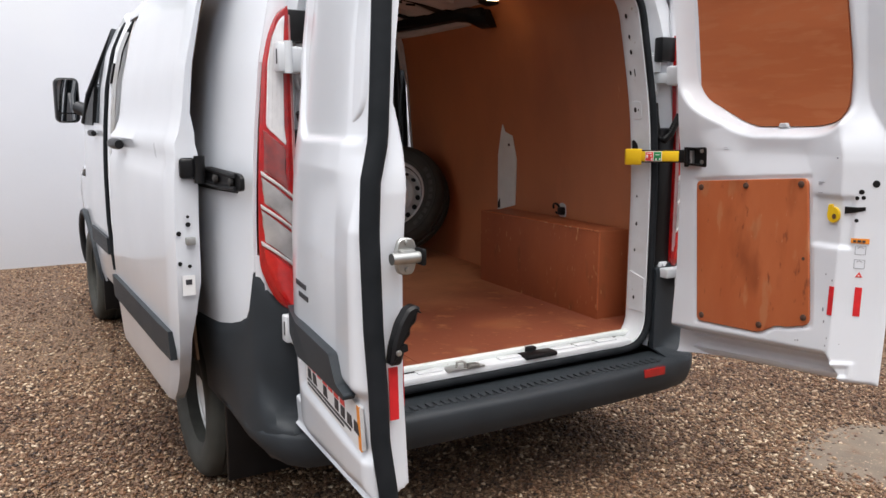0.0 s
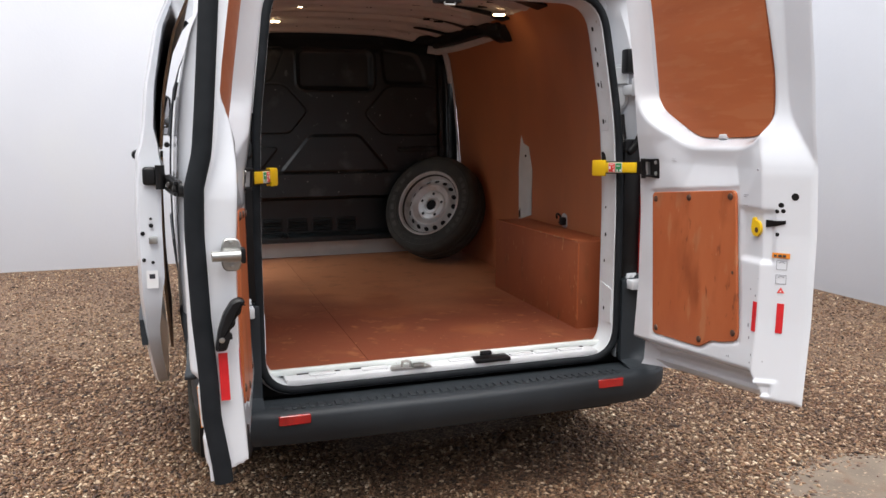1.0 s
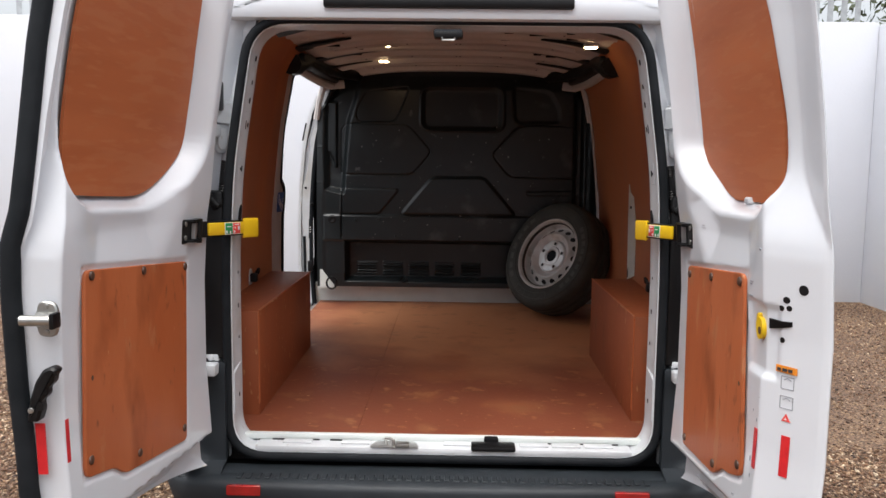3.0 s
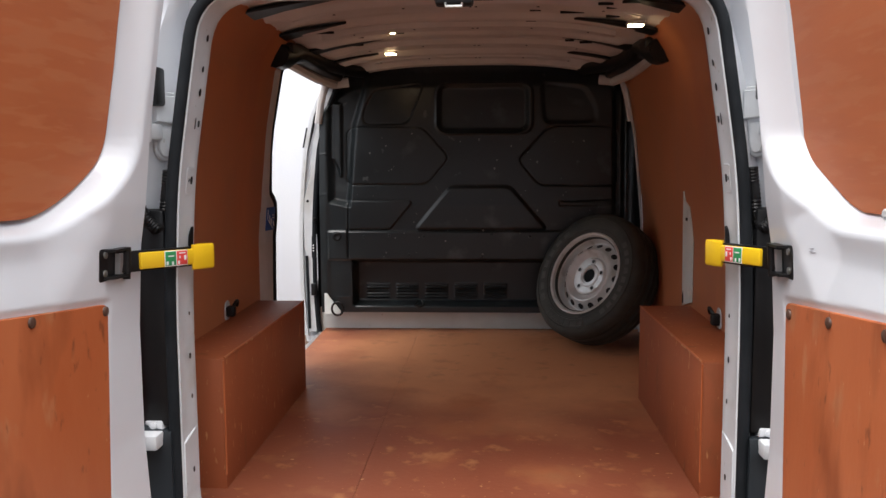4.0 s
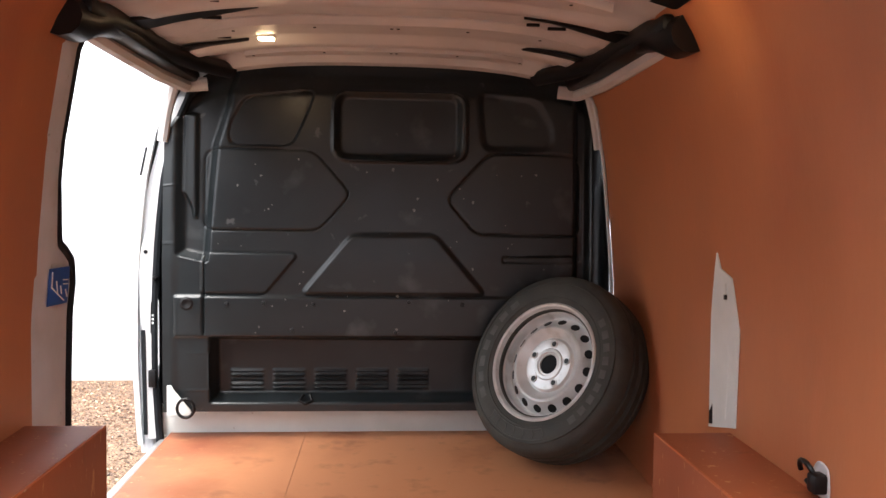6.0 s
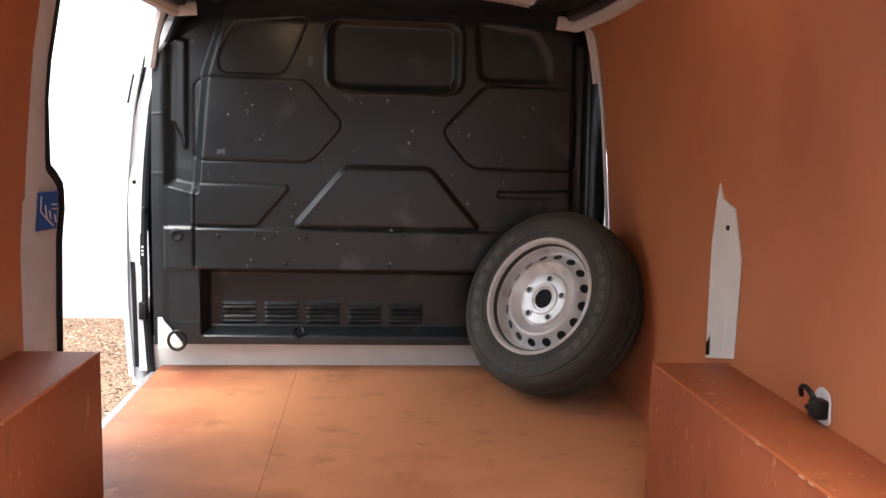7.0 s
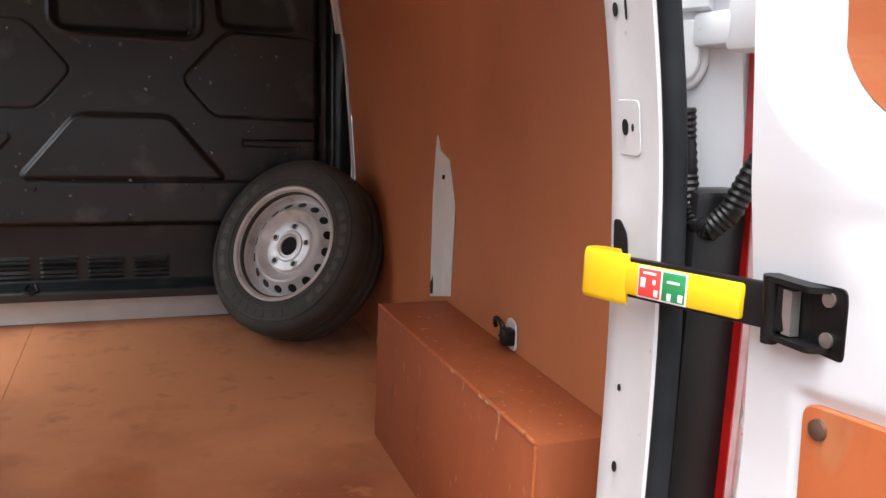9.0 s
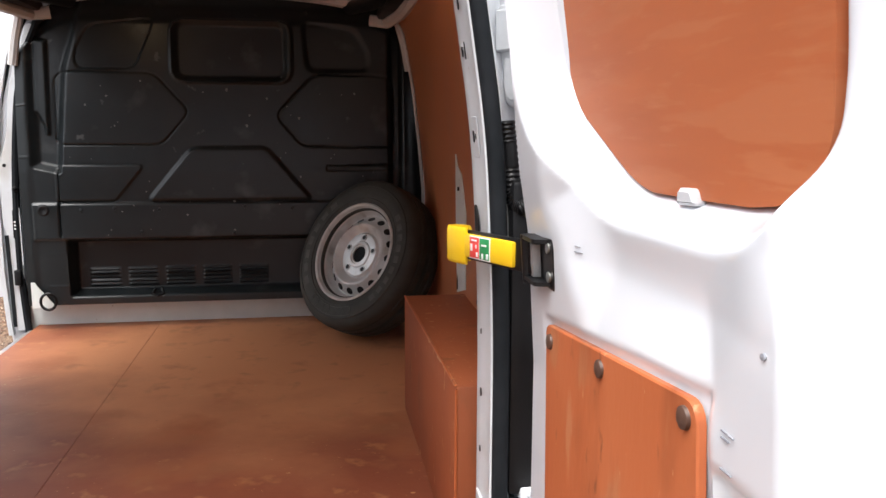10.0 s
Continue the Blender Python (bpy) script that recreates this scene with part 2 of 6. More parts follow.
def stone_material():
    m = bpy.data.materials.new("gravel_stone")
    m.use_nodes = True
    n, l = m.node_tree.nodes, m.node_tree.links
    bs = n["Principled BSDF"]
    geo = n.new("ShaderNodeNewGeometry")
    ramp = n.new("ShaderNodeValToRGB")
    r = ramp.color_ramp
    r.elements[0].color, r.elements[1].color = (0.030, 0.016, 0.010, 1), (0.78, 0.66, 0.50, 1)
    for at, c in ((0.20, (0.115, 0.055, 0.027)), (0.45, (0.27, 0.145, 0.076)), (0.66, (0.17, 0.105, 0.066)), (0.86, (0.46, 0.31, 0.19))):
        e = r.elements.new(at)
        e.color = (*c, 1)
    l.new(geo.outputs["Random Per Island"], ramp.inputs[0])
    co = n.new("ShaderNodeTexCoord")
    no = n.new("ShaderNodeTexNoise")
    no.inputs["Scale"].default_value = 150
    l.new(co.outputs["Object"], no.inputs["Vector"])
    mx = n.new("ShaderNodeMix")
    mx.data_type, mx.blend_type = "RGBA", "MULTIPLY"
    mx.inputs["Factor"].default_value = 0.6
    l.new(ramp.outputs[0], mx.inputs["A"])
    l.new(no.outputs["Fac"], mx.inputs["B"])
    # damp, redder stretches of the yard
    damp = n.new("ShaderNodeTexNoise")
    damp.inputs["Scale"].default_value, damp.inputs["Detail"].default_value = 1.1, 6
    l.new(co.outputs["Object"], damp.inputs["Vector"])
    tone = n.new("ShaderNodeValToRGB")
    tone.color_ramp.elements[0].position, tone.color_ramp.elements[1].position = 0.38, 0.62
    tone.color_ramp.elements[0].color, tone.color_ramp.elements[1].color = (0.66, 0.56, 0.50, 1), (1.12, 1.10, 1.06, 1)
    l.new(damp.outputs["Fac"], tone.inputs[0])
    wet = n.new("ShaderNodeMix")
    wet.data_type, wet.blend_type = "RGBA", "MULTIPLY"
    wet.inputs["Factor"].default_value = 1.0
    l.new(mx.outputs["Result"], wet.inputs["A"])
    l.new(tone.outputs[0], wet.inputs["B"])
    l.new(wet.outputs["Result"], bs.inputs["Base Color"])
    bs.inputs["Roughness"].default_value = 0.55
    return m


# ---------------------------------------------------------------- mesh helpers


def mesh_of(bm, name, material, angle=38):
    bmesh.ops.recalc_face_normals(bm, faces=bm.faces)
    limit = radians(angle)
    for f in bm.faces:
        f.smooth = True
    for e in bm.edges:
        if len(e.link_faces) == 2 and e.calc_face_angle(0.0) > limit:
            e.smooth = False
    me = bpy.data.meshes.new(name)
    bm.to_mesh(me)
    bm.free()
    me.materials.append(material)
    return me


def part(name, bm, material, parent, label="", angle=38):
    """Links a bmesh as one mesh object under a thing or under a part."""
    ob = new(name, mesh_of(bm, name, material, angle))
    ob.parent = parent.parent if parent.parent and parent.parent.parent else parent
    if label:
        tagged(ob, label)
    return ob


def structure(name, bm, material, label, category):
    return tagged(new(name, mesh_of(bm, name, material)), label, category, kind="structure")


def thing(name, label, category, group="", m=None):
    ob = tagged(new(name), label, category, group)
    if m is not None:
        ob.matrix_world = m
    return ob


def box(lo, hi, bevel=0.0, segments=2, bm=None, m=None):
    bm = bm or bmesh.new()
    c = [(lo[i] + hi[i]) / 2 for i in range(3)]
    s = [abs(hi[i] - lo[i]) for i in range(3)]
    vs = bmesh.ops.create_cube(bm, size=1, matrix=Matrix.LocRotScale(c, None, s))["verts"]
    if bevel:
        es = list({e for v in vs for e in v.link_edges})
        vs = list({v for f in bmesh.ops.bevel(bm, geom=es, offset=bevel, segments=segments, profile=0.5, affect="EDGES")["faces"] for v in f.verts} | {v for v in vs if v.is_valid})
    if m is not None:
        bmesh.ops.transform(bm, matrix=m, verts=vs)
    return bm


def rounded(poly, r, n=4):
    """A polygon with its corners rounded."""
    out = []
    k = len(poly)
    for i in range(k):
        p, a, b = Vector(poly[i]), Vector(poly[i - 1]), Vector(poly[(i + 1) % k])
        da, db = a - p, b - p
        t = min(r, da.length * 0.45, db.length * 0.45)
        s, e = p + da.normalized() * t, p + db.normalized() * t
        for j in range(n + 1):
            f = j / n
            out.append(tuple(s * (1 - f) ** 2 + p * 2 * f * (1 - f) + e * f * f))
    return out


def prism(poly, place, thick, bevel=0.0, bm=None):
    """A plate: a flat outline, given to place(u, v, depth), with its thickness."""
    bm = bm or bmesh.new()
    k = len(poly)
    c = Vector((sum(p[0] for p in poly) / k, sum(p[1] for p in poly) / k))

    def ring(depth, inset):
        out = []
        for i in range(k):
            p = Vector(poly[i])
            t = (Vector(poly[(i + 1) % k]) - Vector(poly[i - 1]))
            nrm = Vector((-t.y, t.x)).normalized() if t.length > 1e-9 else Vector((0, 0))
            if nrm.dot(c - p) < 0:
                nrm = -nrm
            q = p + nrm * inset
            out.append(bm.verts.new(place(q.x, q.y, depth)))
        return out
    levels = [ring(0, 0), ring(thick - bevel, 0)]
    if bevel:
        levels.append(ring(thick, bevel))
    for a, b in zip(levels, levels[1:]):
        for i in range(k):
            bm.faces.new((a[i], a[(i + 1) % k], b[(i + 1) % k], b[i]))
    bm.faces.new(levels[0])
    bm.faces.new(levels[-1])
    return bm


def tube(points, radius, sides=10, closed=False, bm=None, squash=None, taper=None):
    """A rod along points; squash: an up direction and a factor for the cross-section."""
    bm = bm or bmesh.new()
    pts = [Vector(p) for p in points]
    n = len(pts)
    rings = []
    ref = Vector((0.13, 0.31, 0.94))
    for i, p in enumerate(pts):
        a = pts[i - 1] if (i > 0 or closed) else p
        b = pts[(i + 1) % n] if (i < n - 1 or closed) else p
        t = (b - a).normalized()
        if squash:
            s1 = squash[0] - t * squash[0].dot(t)
            s1 = s1.normalized() if s1.length > 1e-4 else t.orthogonal().normalized()
        else:
            s1 = ref - t * ref.dot(t)
            s1 = s1.normalized() if s1.length > 1e-3 else t.orthogonal().normalized()
            ref = s1
        s2 = t.cross(s1)
        r = radius * (taper[i] if taper else 1)
        k = squash[1] if squash else 1
        rings.append([bm.verts.new(p + s1 * (r * k * math.cos(6.2832 * j / sides)) + s2 * (r * math.sin(6.2832 * j / sides))) for j in range(sides)])
    for i in range(n if closed else n - 1):
        a, b = rings[i], rings[(i + 1) % n]
        for j in range(sides):
            bm.faces.new((a[j], a[(j + 1) % sides], b[(j + 1) % sides], b[j]))
    if not closed:
        bm.faces.new(rings[0])
        bm.faces.new(rings[-1])
    return bm


def lathe(profile, sides=48, m=None, bm=None, closed=False):
    """Turns a profile of (radius, height) round the z axis."""
    bm = bm or bmesh.new()
    m = m or Matrix()
    rings = []
    for r, h in profile:
        rings.append([bm.verts.new(m @ Vector((r * math.cos(6.283185 * j / sides), r * math.sin(6.283185 * j / sides), h))) for j in range(sides)])
    pairs = list(zip(rings, rings[1:])) + ([(rings[-1], rings[0])] if closed else [])
    for a, b in pairs:
        for j in range(sides):
            bm.faces.new((a[j], a[(j + 1) % sides], b[(j + 1) % sides], b[j]))
    if not closed:
        bm.faces.new(rings[0])
        bm.faces.new(rings[-1])
    return bm


def slab(P, Q):
    """A closed solid between two grids of points of the same shape (rows, columns, 3)."""
    bm = bmesh.new()
    h, w = P.shape[:2]
    A = [[bm.verts.new(P[i, j]) for j in range(w)] for i in range(h)]
    B = [[bm.verts.new(Q[i, j]) for j in range(w)] for i in range(h)]
    for i in range(h - 1):
        for j in range(w - 1):
            bm.faces.new((A[i][j], A[i][j + 1], A[i + 1][j + 1], A[i + 1][j]))
            bm.faces.new((B[i][j], B[i + 1][j], B[i + 1][j + 1], B[i][j + 1]))
    rim = [(0, j) for j in range(w)] + [(i, w - 1) for i in range(1, h)] + [(h - 1, j) for j in range(w - 2, -1, -1)] + [(i, 0) for i in range(h - 2, 0, -1)]
    for (i, j), (k, q) in zip(rim, rim[1:] + rim[:1]):
        bm.faces.new((A[i][j], B[i][j], B[k][q], A[k][q]))
    return bm


def sdf(px, pz, poly):
    """Signed distance to a polygon, negative inside."""
    pts = np.array(poly, float)
    d, s = np.full(px.shape, 1e9), np.ones(px.shape)
    for i in range(len(pts)):
        a, b = pts[i], pts[i - 1]
        e, wx, wz = b - a, px - a[0], pz - a[1]
        t = np.clip((wx * e[0] + wz * e[1]) / (e @ e), 0, 1)
        d = np.minimum(d, (wx - e[0] * t) ** 2 + (wz - e[1] * t) ** 2)
        c1, c2, c3 = pz >= a[1], pz < b[1], e[0] * wz > e[1] * wx
        s = np.where((c1 & c2 & c3) | (~c1 & ~c2 & ~c3), -s, s)
    return s * np.sqrt(d)


def inside(sd, w):
    """1 inside, 0 outside, with a smooth slope of width w."""
    t = np.clip(0.5 - sd / w, 0, 1)
    return t * t * (3 - 2 * t)


def table(rows):
    xs, ys = zip(*rows)
    return lambda v: np.interp(v, xs, ys)


# ---------------------------------------------------------------- ground and walls

bm = bmesh.new()
bmesh.ops.create_grid(bm, x_segments=40, y_segments=40, size=60)
structure("ground", bm, gravel_ground(), "brown gravel yard of loose mixed pebbles", "ground")


def stones(count, x0, x1, y0, y1, smallest, largest):
    """Loose pebbles, sunk a little into the bed."""
    rng = np.random.default_rng(7)
    base = np.array([(1, 0.1, 0), (-1, 0, 0.1), (0.1, 1, 0), (0, -1, 0.05), (0.3, 0.2, 1), (-0.35, -0.2, 0.95), (0, 0, -0.9)])
    tri = np.array([(0, 2, 4), (2, 5, 4), (2, 1, 5), (1, 3, 5), (3, 4, 5), (3, 0, 4), (2, 0, 6), (1, 2, 6), (3, 1, 6), (0, 3, 6)])
    size = 0.9 * smallest + (0.92 * largest - 0.9 * smallest) * rng.random(count) ** 2.4
    scale = size[:, None] * np.stack([0.9 + 0.7 * rng.random(count), 0.6 + 0.4 * rng.random(count), 0.32 + 0.34 * rng.random(count)], 1) / 2
    v = base[None] * (1 + 0.5 * (rng.random((count, 7, 3)) - 0.5)) * scale[:, None]
    tilt = (rng.random(count) - 0.5) * 0.9
    c, s = np.cos(tilt)[:, None], np.sin(tilt)[:, None]
    v[..., 0], v[..., 2] = v[..., 0] * c - v[..., 2] * s, v[..., 0] * s + v[..., 2] * c
    turn = rng.random(count) * 6.283
    c, s = np.cos(turn)[:, None], np.sin(turn)[:, None]
    v[..., 0], v[..., 1] = v[..., 0] * c - v[..., 1] * s, v[..., 0] * s + v[..., 1] * c
    at = np.stack([x0 + (x1 - x0) * rng.random(count), y0 + (y1 - y0) * rng.random(count), scale[:, 2] * (0.2 + 0.7 * rng.random(count))], 1)
    inner = ((at[:, 0] - 1.70) / 0.40) ** 2 + ((at[:, 1] + 0.46 + 0.05 * np.sin(at[:, 0] * 9)) / 0.25) ** 2
    keep = rng.random(count) < np.clip((inner - 0.25) / 1.1, 0.03, 1)
    edge = np.minimum(at[:, 1] + 3.3, at[:, 0] + 5.8) + 0.5 * rng.random(count)
    keep &= rng.random(count) < np.clip(edge / 1.9, 0, 1) ** 1.5
    v, at = v[keep], at[keep]
    count = len(v)
    v = (v + at[:, None]).reshape(-1, 3)
    f = (tri[None] + 7 * np.arange(count)[:, None, None]).reshape(-1)
    me = bpy.data.meshes.new("gravel")
    me.vertices.add(len(v))
    me.vertices.foreach_set("co", v.ravel())
    me.loops.add(len(f))
    me.loops.foreach_set("vertex_index", f.astype(np.int32))
    me.polygons.add(len(f) // 3)
    me.polygons.foreach_set("loop_start", np.arange(0, len(f), 3, dtype=np.int32))
    me.polygons.foreach_set("use_smooth", np.ones(len(f) // 3, bool))
    me.update(calc_edges=True)
    me.validate()
    return me


STONE = stone_material()
for count, x0, x1, y0, y1, a, b in ((52000, 0.7, 2.8, -1.3, 1.6, 0.010, 0.030), (24000, -1.3, 0.7, -1.3, 0.6, 0.010, 0.030), (58000, -3.2, -1.0, -1.3, 2.6, 0.012, 0.032), (16000, 1.0, 4.45, 1.6, 6.2, 0.014, 0.030), (16000, -4.8, -1.0, 2.6, 6.2, 0.014, 0.030), (9000, 2.8, 4.45, -0.4, 1.6, 0.011, 0.026), (14000, -5.6, 3.2, -3.3, -1.3, 0.012, 0.032), (20000, -5.6, -3.2, -1.3, 2.6, 0.011, 0.026), (20000, -1.0, -0.30, 0.6, 6.2, 0.013, 0.030)):
    me = stones(count, x0, x1, y0, y1, a, b)
    me.materials.append(STONE)
    tagged(new("gravel", me), "loose brown, tan and grey pebbles on the yard", "gravel", kind="stuff")

SAND = mat("sandy_patch", (0.125, 0.098, 0.074), (0.170, 0.134, 0.102), 7, 0.9, bump=0.45, bump_scale=110, spots=(0.32, 0.24, 0.17), spot_scale=60, spot_at=0.62, more=(((0.13, 0.085, 0.055), 9, 0.55, 0.15),))
bm = bmesh.new()
ring = [bm.verts.new((1.70 + 0.58 * math.cos(a) * (1 + 0.12 * math.sin(3 * a + 1)), -0.46 + 0.36 * math.sin(a) * (1 + 0.10 * math.cos(4 * a)), -0.003)) for a in [i * 6.2832 / 40 for i in range(40)]]
mid = [bm.verts.new((1.70 + 0.34 * math.cos(a), -0.46 + 0.20 * math.sin(a), 0.006)) for a in [i * 6.2832 / 40 for i in range(40)]]
for i in range(40):
    bm.faces.new((ring[i], ring[(i + 1) % 40], mid[(i + 1) % 40], mid[i]))
bm.faces.new(mid)
structure("ground_patch", bm, SAND, "bare sandy patch in the gravel", "ground")

structure("wall_back", box((-14, 6.25, -0.2), (4.5, 6.50, 3.02), 0.01), WALL, "smooth off-white painted yard wall", "wall")
structure("wall_side", box((4.5, -1.5, -0.2), (4.75, 6.50, 2.98), 0.01), WALL, "smooth off-white painted yard wall", "wall")
structure("wall_left", box((-14.2, -9.0, -0.2), (-14.0, 6.50, 3.02), 0.01), WALL, "smooth off-white painted yard wall", "wall")
# unseen wall added behind the camera, raised to block low sky light from the rear
structure("unseen_wall_behind", box((-14.0, -9.2, -0.2), (4.75, -9.0, 6.4), 0.01), WALL, "smooth off-white painted yard wall", "wall")

# ---------------------------------------------------------------- the van

van = thing("van", "white panel van with open rear doors and open sliding side door", "van")


def floor_z(y):
    """The load floor rises a little towards the bulkhead."""
    return 0.5545 + 0.0168 * (y - 0.112)


side_x = table(((0.30, 0.925), (0.45, 0.955), (0.62, 0.972), (0.85, 0.985), (1.10, 0.985), (1.25, 0.980), (1.40, 0.970), (1.60, 0.950), (1.80, 0.908), (1.95, 0.842), (2.03, 0.745), (2.08, 0.660)))
wall_x = table(((0.50, 0.885), (1.20, 0.885), (1.40, 0.868), (1.67, 0.835), (1.92, 0.785), (2.05, 0.700)))


def taper(y):
    t = np.clip(1 - y / 0.45, 0, 1)
    f = np.clip((y - 3.2) / 1.4, 0, 1)
    return 1 - 0.064 * t * t - 0.085 * f * f


def side_panel(y0, y1, low, high, sign, out=0.0, thick=0.012, rows=26, columns=24):
    """A piece of the van's side; low and high give its lower and upper edge along the van."""
    P, Q = np.zeros((rows, columns, 3)), np.zeros((rows, columns, 3))
    for j, y in enumerate(np.linspace(y0, y1, columns)):
        for i, f in enumerate(np.linspace(0, 1, rows)):
            z = low(y) + (high(y) - low(y)) * f
            x = side_x(z) * taper(y) + out
            P[i, j], Q[i, j] = (sign * x, y, z), (sign * (x - thick), y, z)
    return slab(P, Q)


def arch(y, centre, radius, sill):
    d = abs(y - centre)
    return 0.36 + math.sqrt(radius ** 2 - d ** 2) if d < radius - 0.001 else sill


bumper_top = table(((0.0, 1.00), (0.040, 0.975), (0.055, 0.885), (0.075, 0.828), (0.105, 0.797), (0.15, 0.780), (0.30, 0.750), (0.45, 0.735)))


def quarter_low(y):
    return max(arch(y, 0.84, 0.42, 0.36), float(bumper_top(y)) if y < 0.46 else (0.72 if y < 0.56 else 0))


ROOF_Z = 2.03
part("quarter_panel", side_panel(0.036, 1.56, quarter_low, lambda y: ROOF_Z, -1, columns=130), WHITE, van)
part("side_panel", side_panel(0.036, 2.55, quarter_low, lambda y: ROOF_Z, 1, columns=90), WHITE, van)
part("sill_panel", side_panel(1.26, 2.62, lambda y: 0.33, lambda y: 0.40, -1, rows=8), WHITE, van)
for sign in (-1, 1):
    part("fender", side_panel(3.30, 4.62, lambda y: arch(y, 3.77, 0.42, 0.36), lambda y: 1.05 - 0.05 * (y - 3.3), sign, columns=50), WHITE, van)
    part("arch_trim", tube([(sign * (side_x(0.36 + 0.42 * math.sin(a)) + 0.004), 3.77 + 0.42 * math.cos(a), 0.36 + 0.42 * math.sin(a)) for a in [i * math.pi / 24 for i in range(25)]], 0.022, 8), BLACK_PLASTIC, van)
    part("roof_pillar", tube([(sign * 0.87, 4.12, 1.06), (sign * 0.85, 3.75, 1.45), (sign * 0.78, 3.30, 1.88), (sign * 0.72, 3.05, 2.03)], 0.05, 8), WHITE, van)

# roof, nose and glass of the cab
P, Q = np.zeros((60, 60, 3)), np.zeros((60, 60, 3))
for i, y in enumerate(np.linspace(0.03, 3.15, 60)):
    full = min(max((y - 0.04) / 0.10, 0.0), 1.0) * min(max((3.05 - y) / 0.5, 0.0), 1.0)  # the shoulders fill out ahead of the rear edge
    for j, f in enumerate(np.linspace(-1, 1, 60)):
        z = ROOF_Z + 0.10 * (1 - abs(f) ** 2.6)
        z += full * (1.978 + 0.158 * (1 - abs(f) ** 10) - z)
        z -= 0.05 * (1 - full) * np.clip(1 - y / 0.35, 0, 1) ** 2 + 0.10 * np.clip((y - 2.6) / 0.55, 0, 1) ** 2
        x = (0.742 + 0.083 * full) * taper(y) * f
        P[i, j], Q[i, j] = (x, y, z), (x, y, z - 0.010)
part("roof", slab(P, Q), WHITE, van)
P, Q = np.zeros((12, 20, 3)), np.zeros((12, 20, 3))
for i, f in enumerate(np.linspace(0, 1, 12)):
    for j, g in enumerate(np.linspace(-1, 1, 20)):
        p = np.array((g * (0.70 + 0.20 * f), 3.13 + 1.02 * f + 0.10 * (1 - g * g), 2.02 - 0.94 * f))
        P[i, j], Q[i, j] = p, p - np.array((0, 0.006, 0.006))
part("windscreen", slab(P, Q), DARK_GLASS, van)
P, Q = np.zeros((16, 20, 3)), np.zeros((16, 20, 3))
for i, f in enumerate(np.linspace(0, 1, 16)):
    for j, g in enumerate(np.linspace(-1, 1, 20)):
        p = np.array((g * (0.93 - 0.12 * f ** 3), 4.12 + 0.62 * math.sin(f * 1.5) + 0.12 * (1 - g * g), 1.08 - 0.72 * f ** 1.7))
        P[i, j], Q[i, j] = p, p - np.array((0, 0.02, 0.02))
part("bonnet", slab(P, Q), WHITE, van)
part("underbody", box((-0.90, 0.02, 0.34), (0.90, 4.5, 0.45), 0.03), DARK_STEEL, van)
part("cargo_floor", box((-0.86, 0.10, 0.46), (0.93, 2.62, 0.532), 0.004), DARK_STEEL, van)
for sign in (-1, 1):
    for y in (0.84, 3.77):
        P, Q = np.zeros((20, 6, 3)), np.zeros((20, 6, 3))
        for i, a in enumerate(np.linspace(-0.15, math.pi + 0.15, 20)):
            for j, x in enumerate(np.linspace(0.70, 0.93, 6)):
                P[i, j] = (sign * x, y + 0.425 * math.cos(a), 0.36 + 0.425 * math.sin(a))
                Q[i, j] = (sign * x, y + 0.435 * math.cos(a), 0.36 + 0.435 * math.sin(a))
        part("wheel_arch_liner", slab(P, Q), BLACK, van)

# rear aperture: jamb, seal, pillars
half = ((-0.708, 0.517), (-0.708, 1.15), (-0.695, 1.47), (-0.668, 1.68), (-0.632, 1.950))
ring_pts = [(x * 1.0042 - 0.004, z) for x, z in rounded(half + tuple((-x, z) for x, z in reversed(half)), 0.12, 7)]


def lean(z):
    """The rear edge of the body leans forwards towards the roof."""
    return 0.0 + 0.055 * max(0.0, (z - 1.2) / 0.8) ** 1.5


def offset_ring(points, grow):
    out, n = [], len(points)
    for i, p in enumerate(points):
        t = Vector(points[(i + 1) % n]) - Vector(points[i - 1])
        nrm = Vector((-t.y, t.x)).normalized()
        if nrm.dot(Vector((0, 1.2)) - Vector(p)) > 0:
            nrm = -nrm
        out.append((p[0] + nrm.x * grow, p[1] + nrm.y * grow))
    return out


def loft(rings, closed_profile=True):
    bm = bmesh.new()
    vs = [[bm.verts.new(p) for p in r] for r in rings]
    n = len(rings[0])
    pairs = list(zip(vs, vs[1:])) + ([(vs[-1], vs[0])] if closed_profile else [])
    for a, b in pairs:
        for i in range(n):
            bm.faces.new((a[i], a[(i + 1) % n], b[(i + 1) % n], b[i]))
    return bm


def at_y(points, y):
    return [(x, y + lean(z), z) for x, z in points]


jamb = loft([at_y(offset_ring(ring_pts, 0.03), 0.026), at_y(offset_ring(ring_pts, 0.004), 0.018), at_y(offset_ring(ring_pts, -0.006), 0.024), at_y(offset_ring(ring_pts, -0.004), 0.055), at_y(offset_ring(ring_pts, -0.004), 0.070), at_y(offset_ring(ring_pts, -0.006), 0.104),
             at_y(offset_ring(ring_pts, -0.009), 0.124), at_y(offset_ring(ring_pts, -0.006), 0.130), at_y(offset_ring(ring_pts, 0.05), 0.130)])
door_frame = part("door_frame", jamb, JAMB, van, "scuffed white rear door frame")
part("door_seal", tube([(x, 0.014 + lean(z), z) for x, z in offset_ring(ring_pts, 0.0105)], 0.0150, 12, closed=True, squash=(Vector((0, 1, 0)), 0.9)), RUBBER, van, "black rubber door seal")

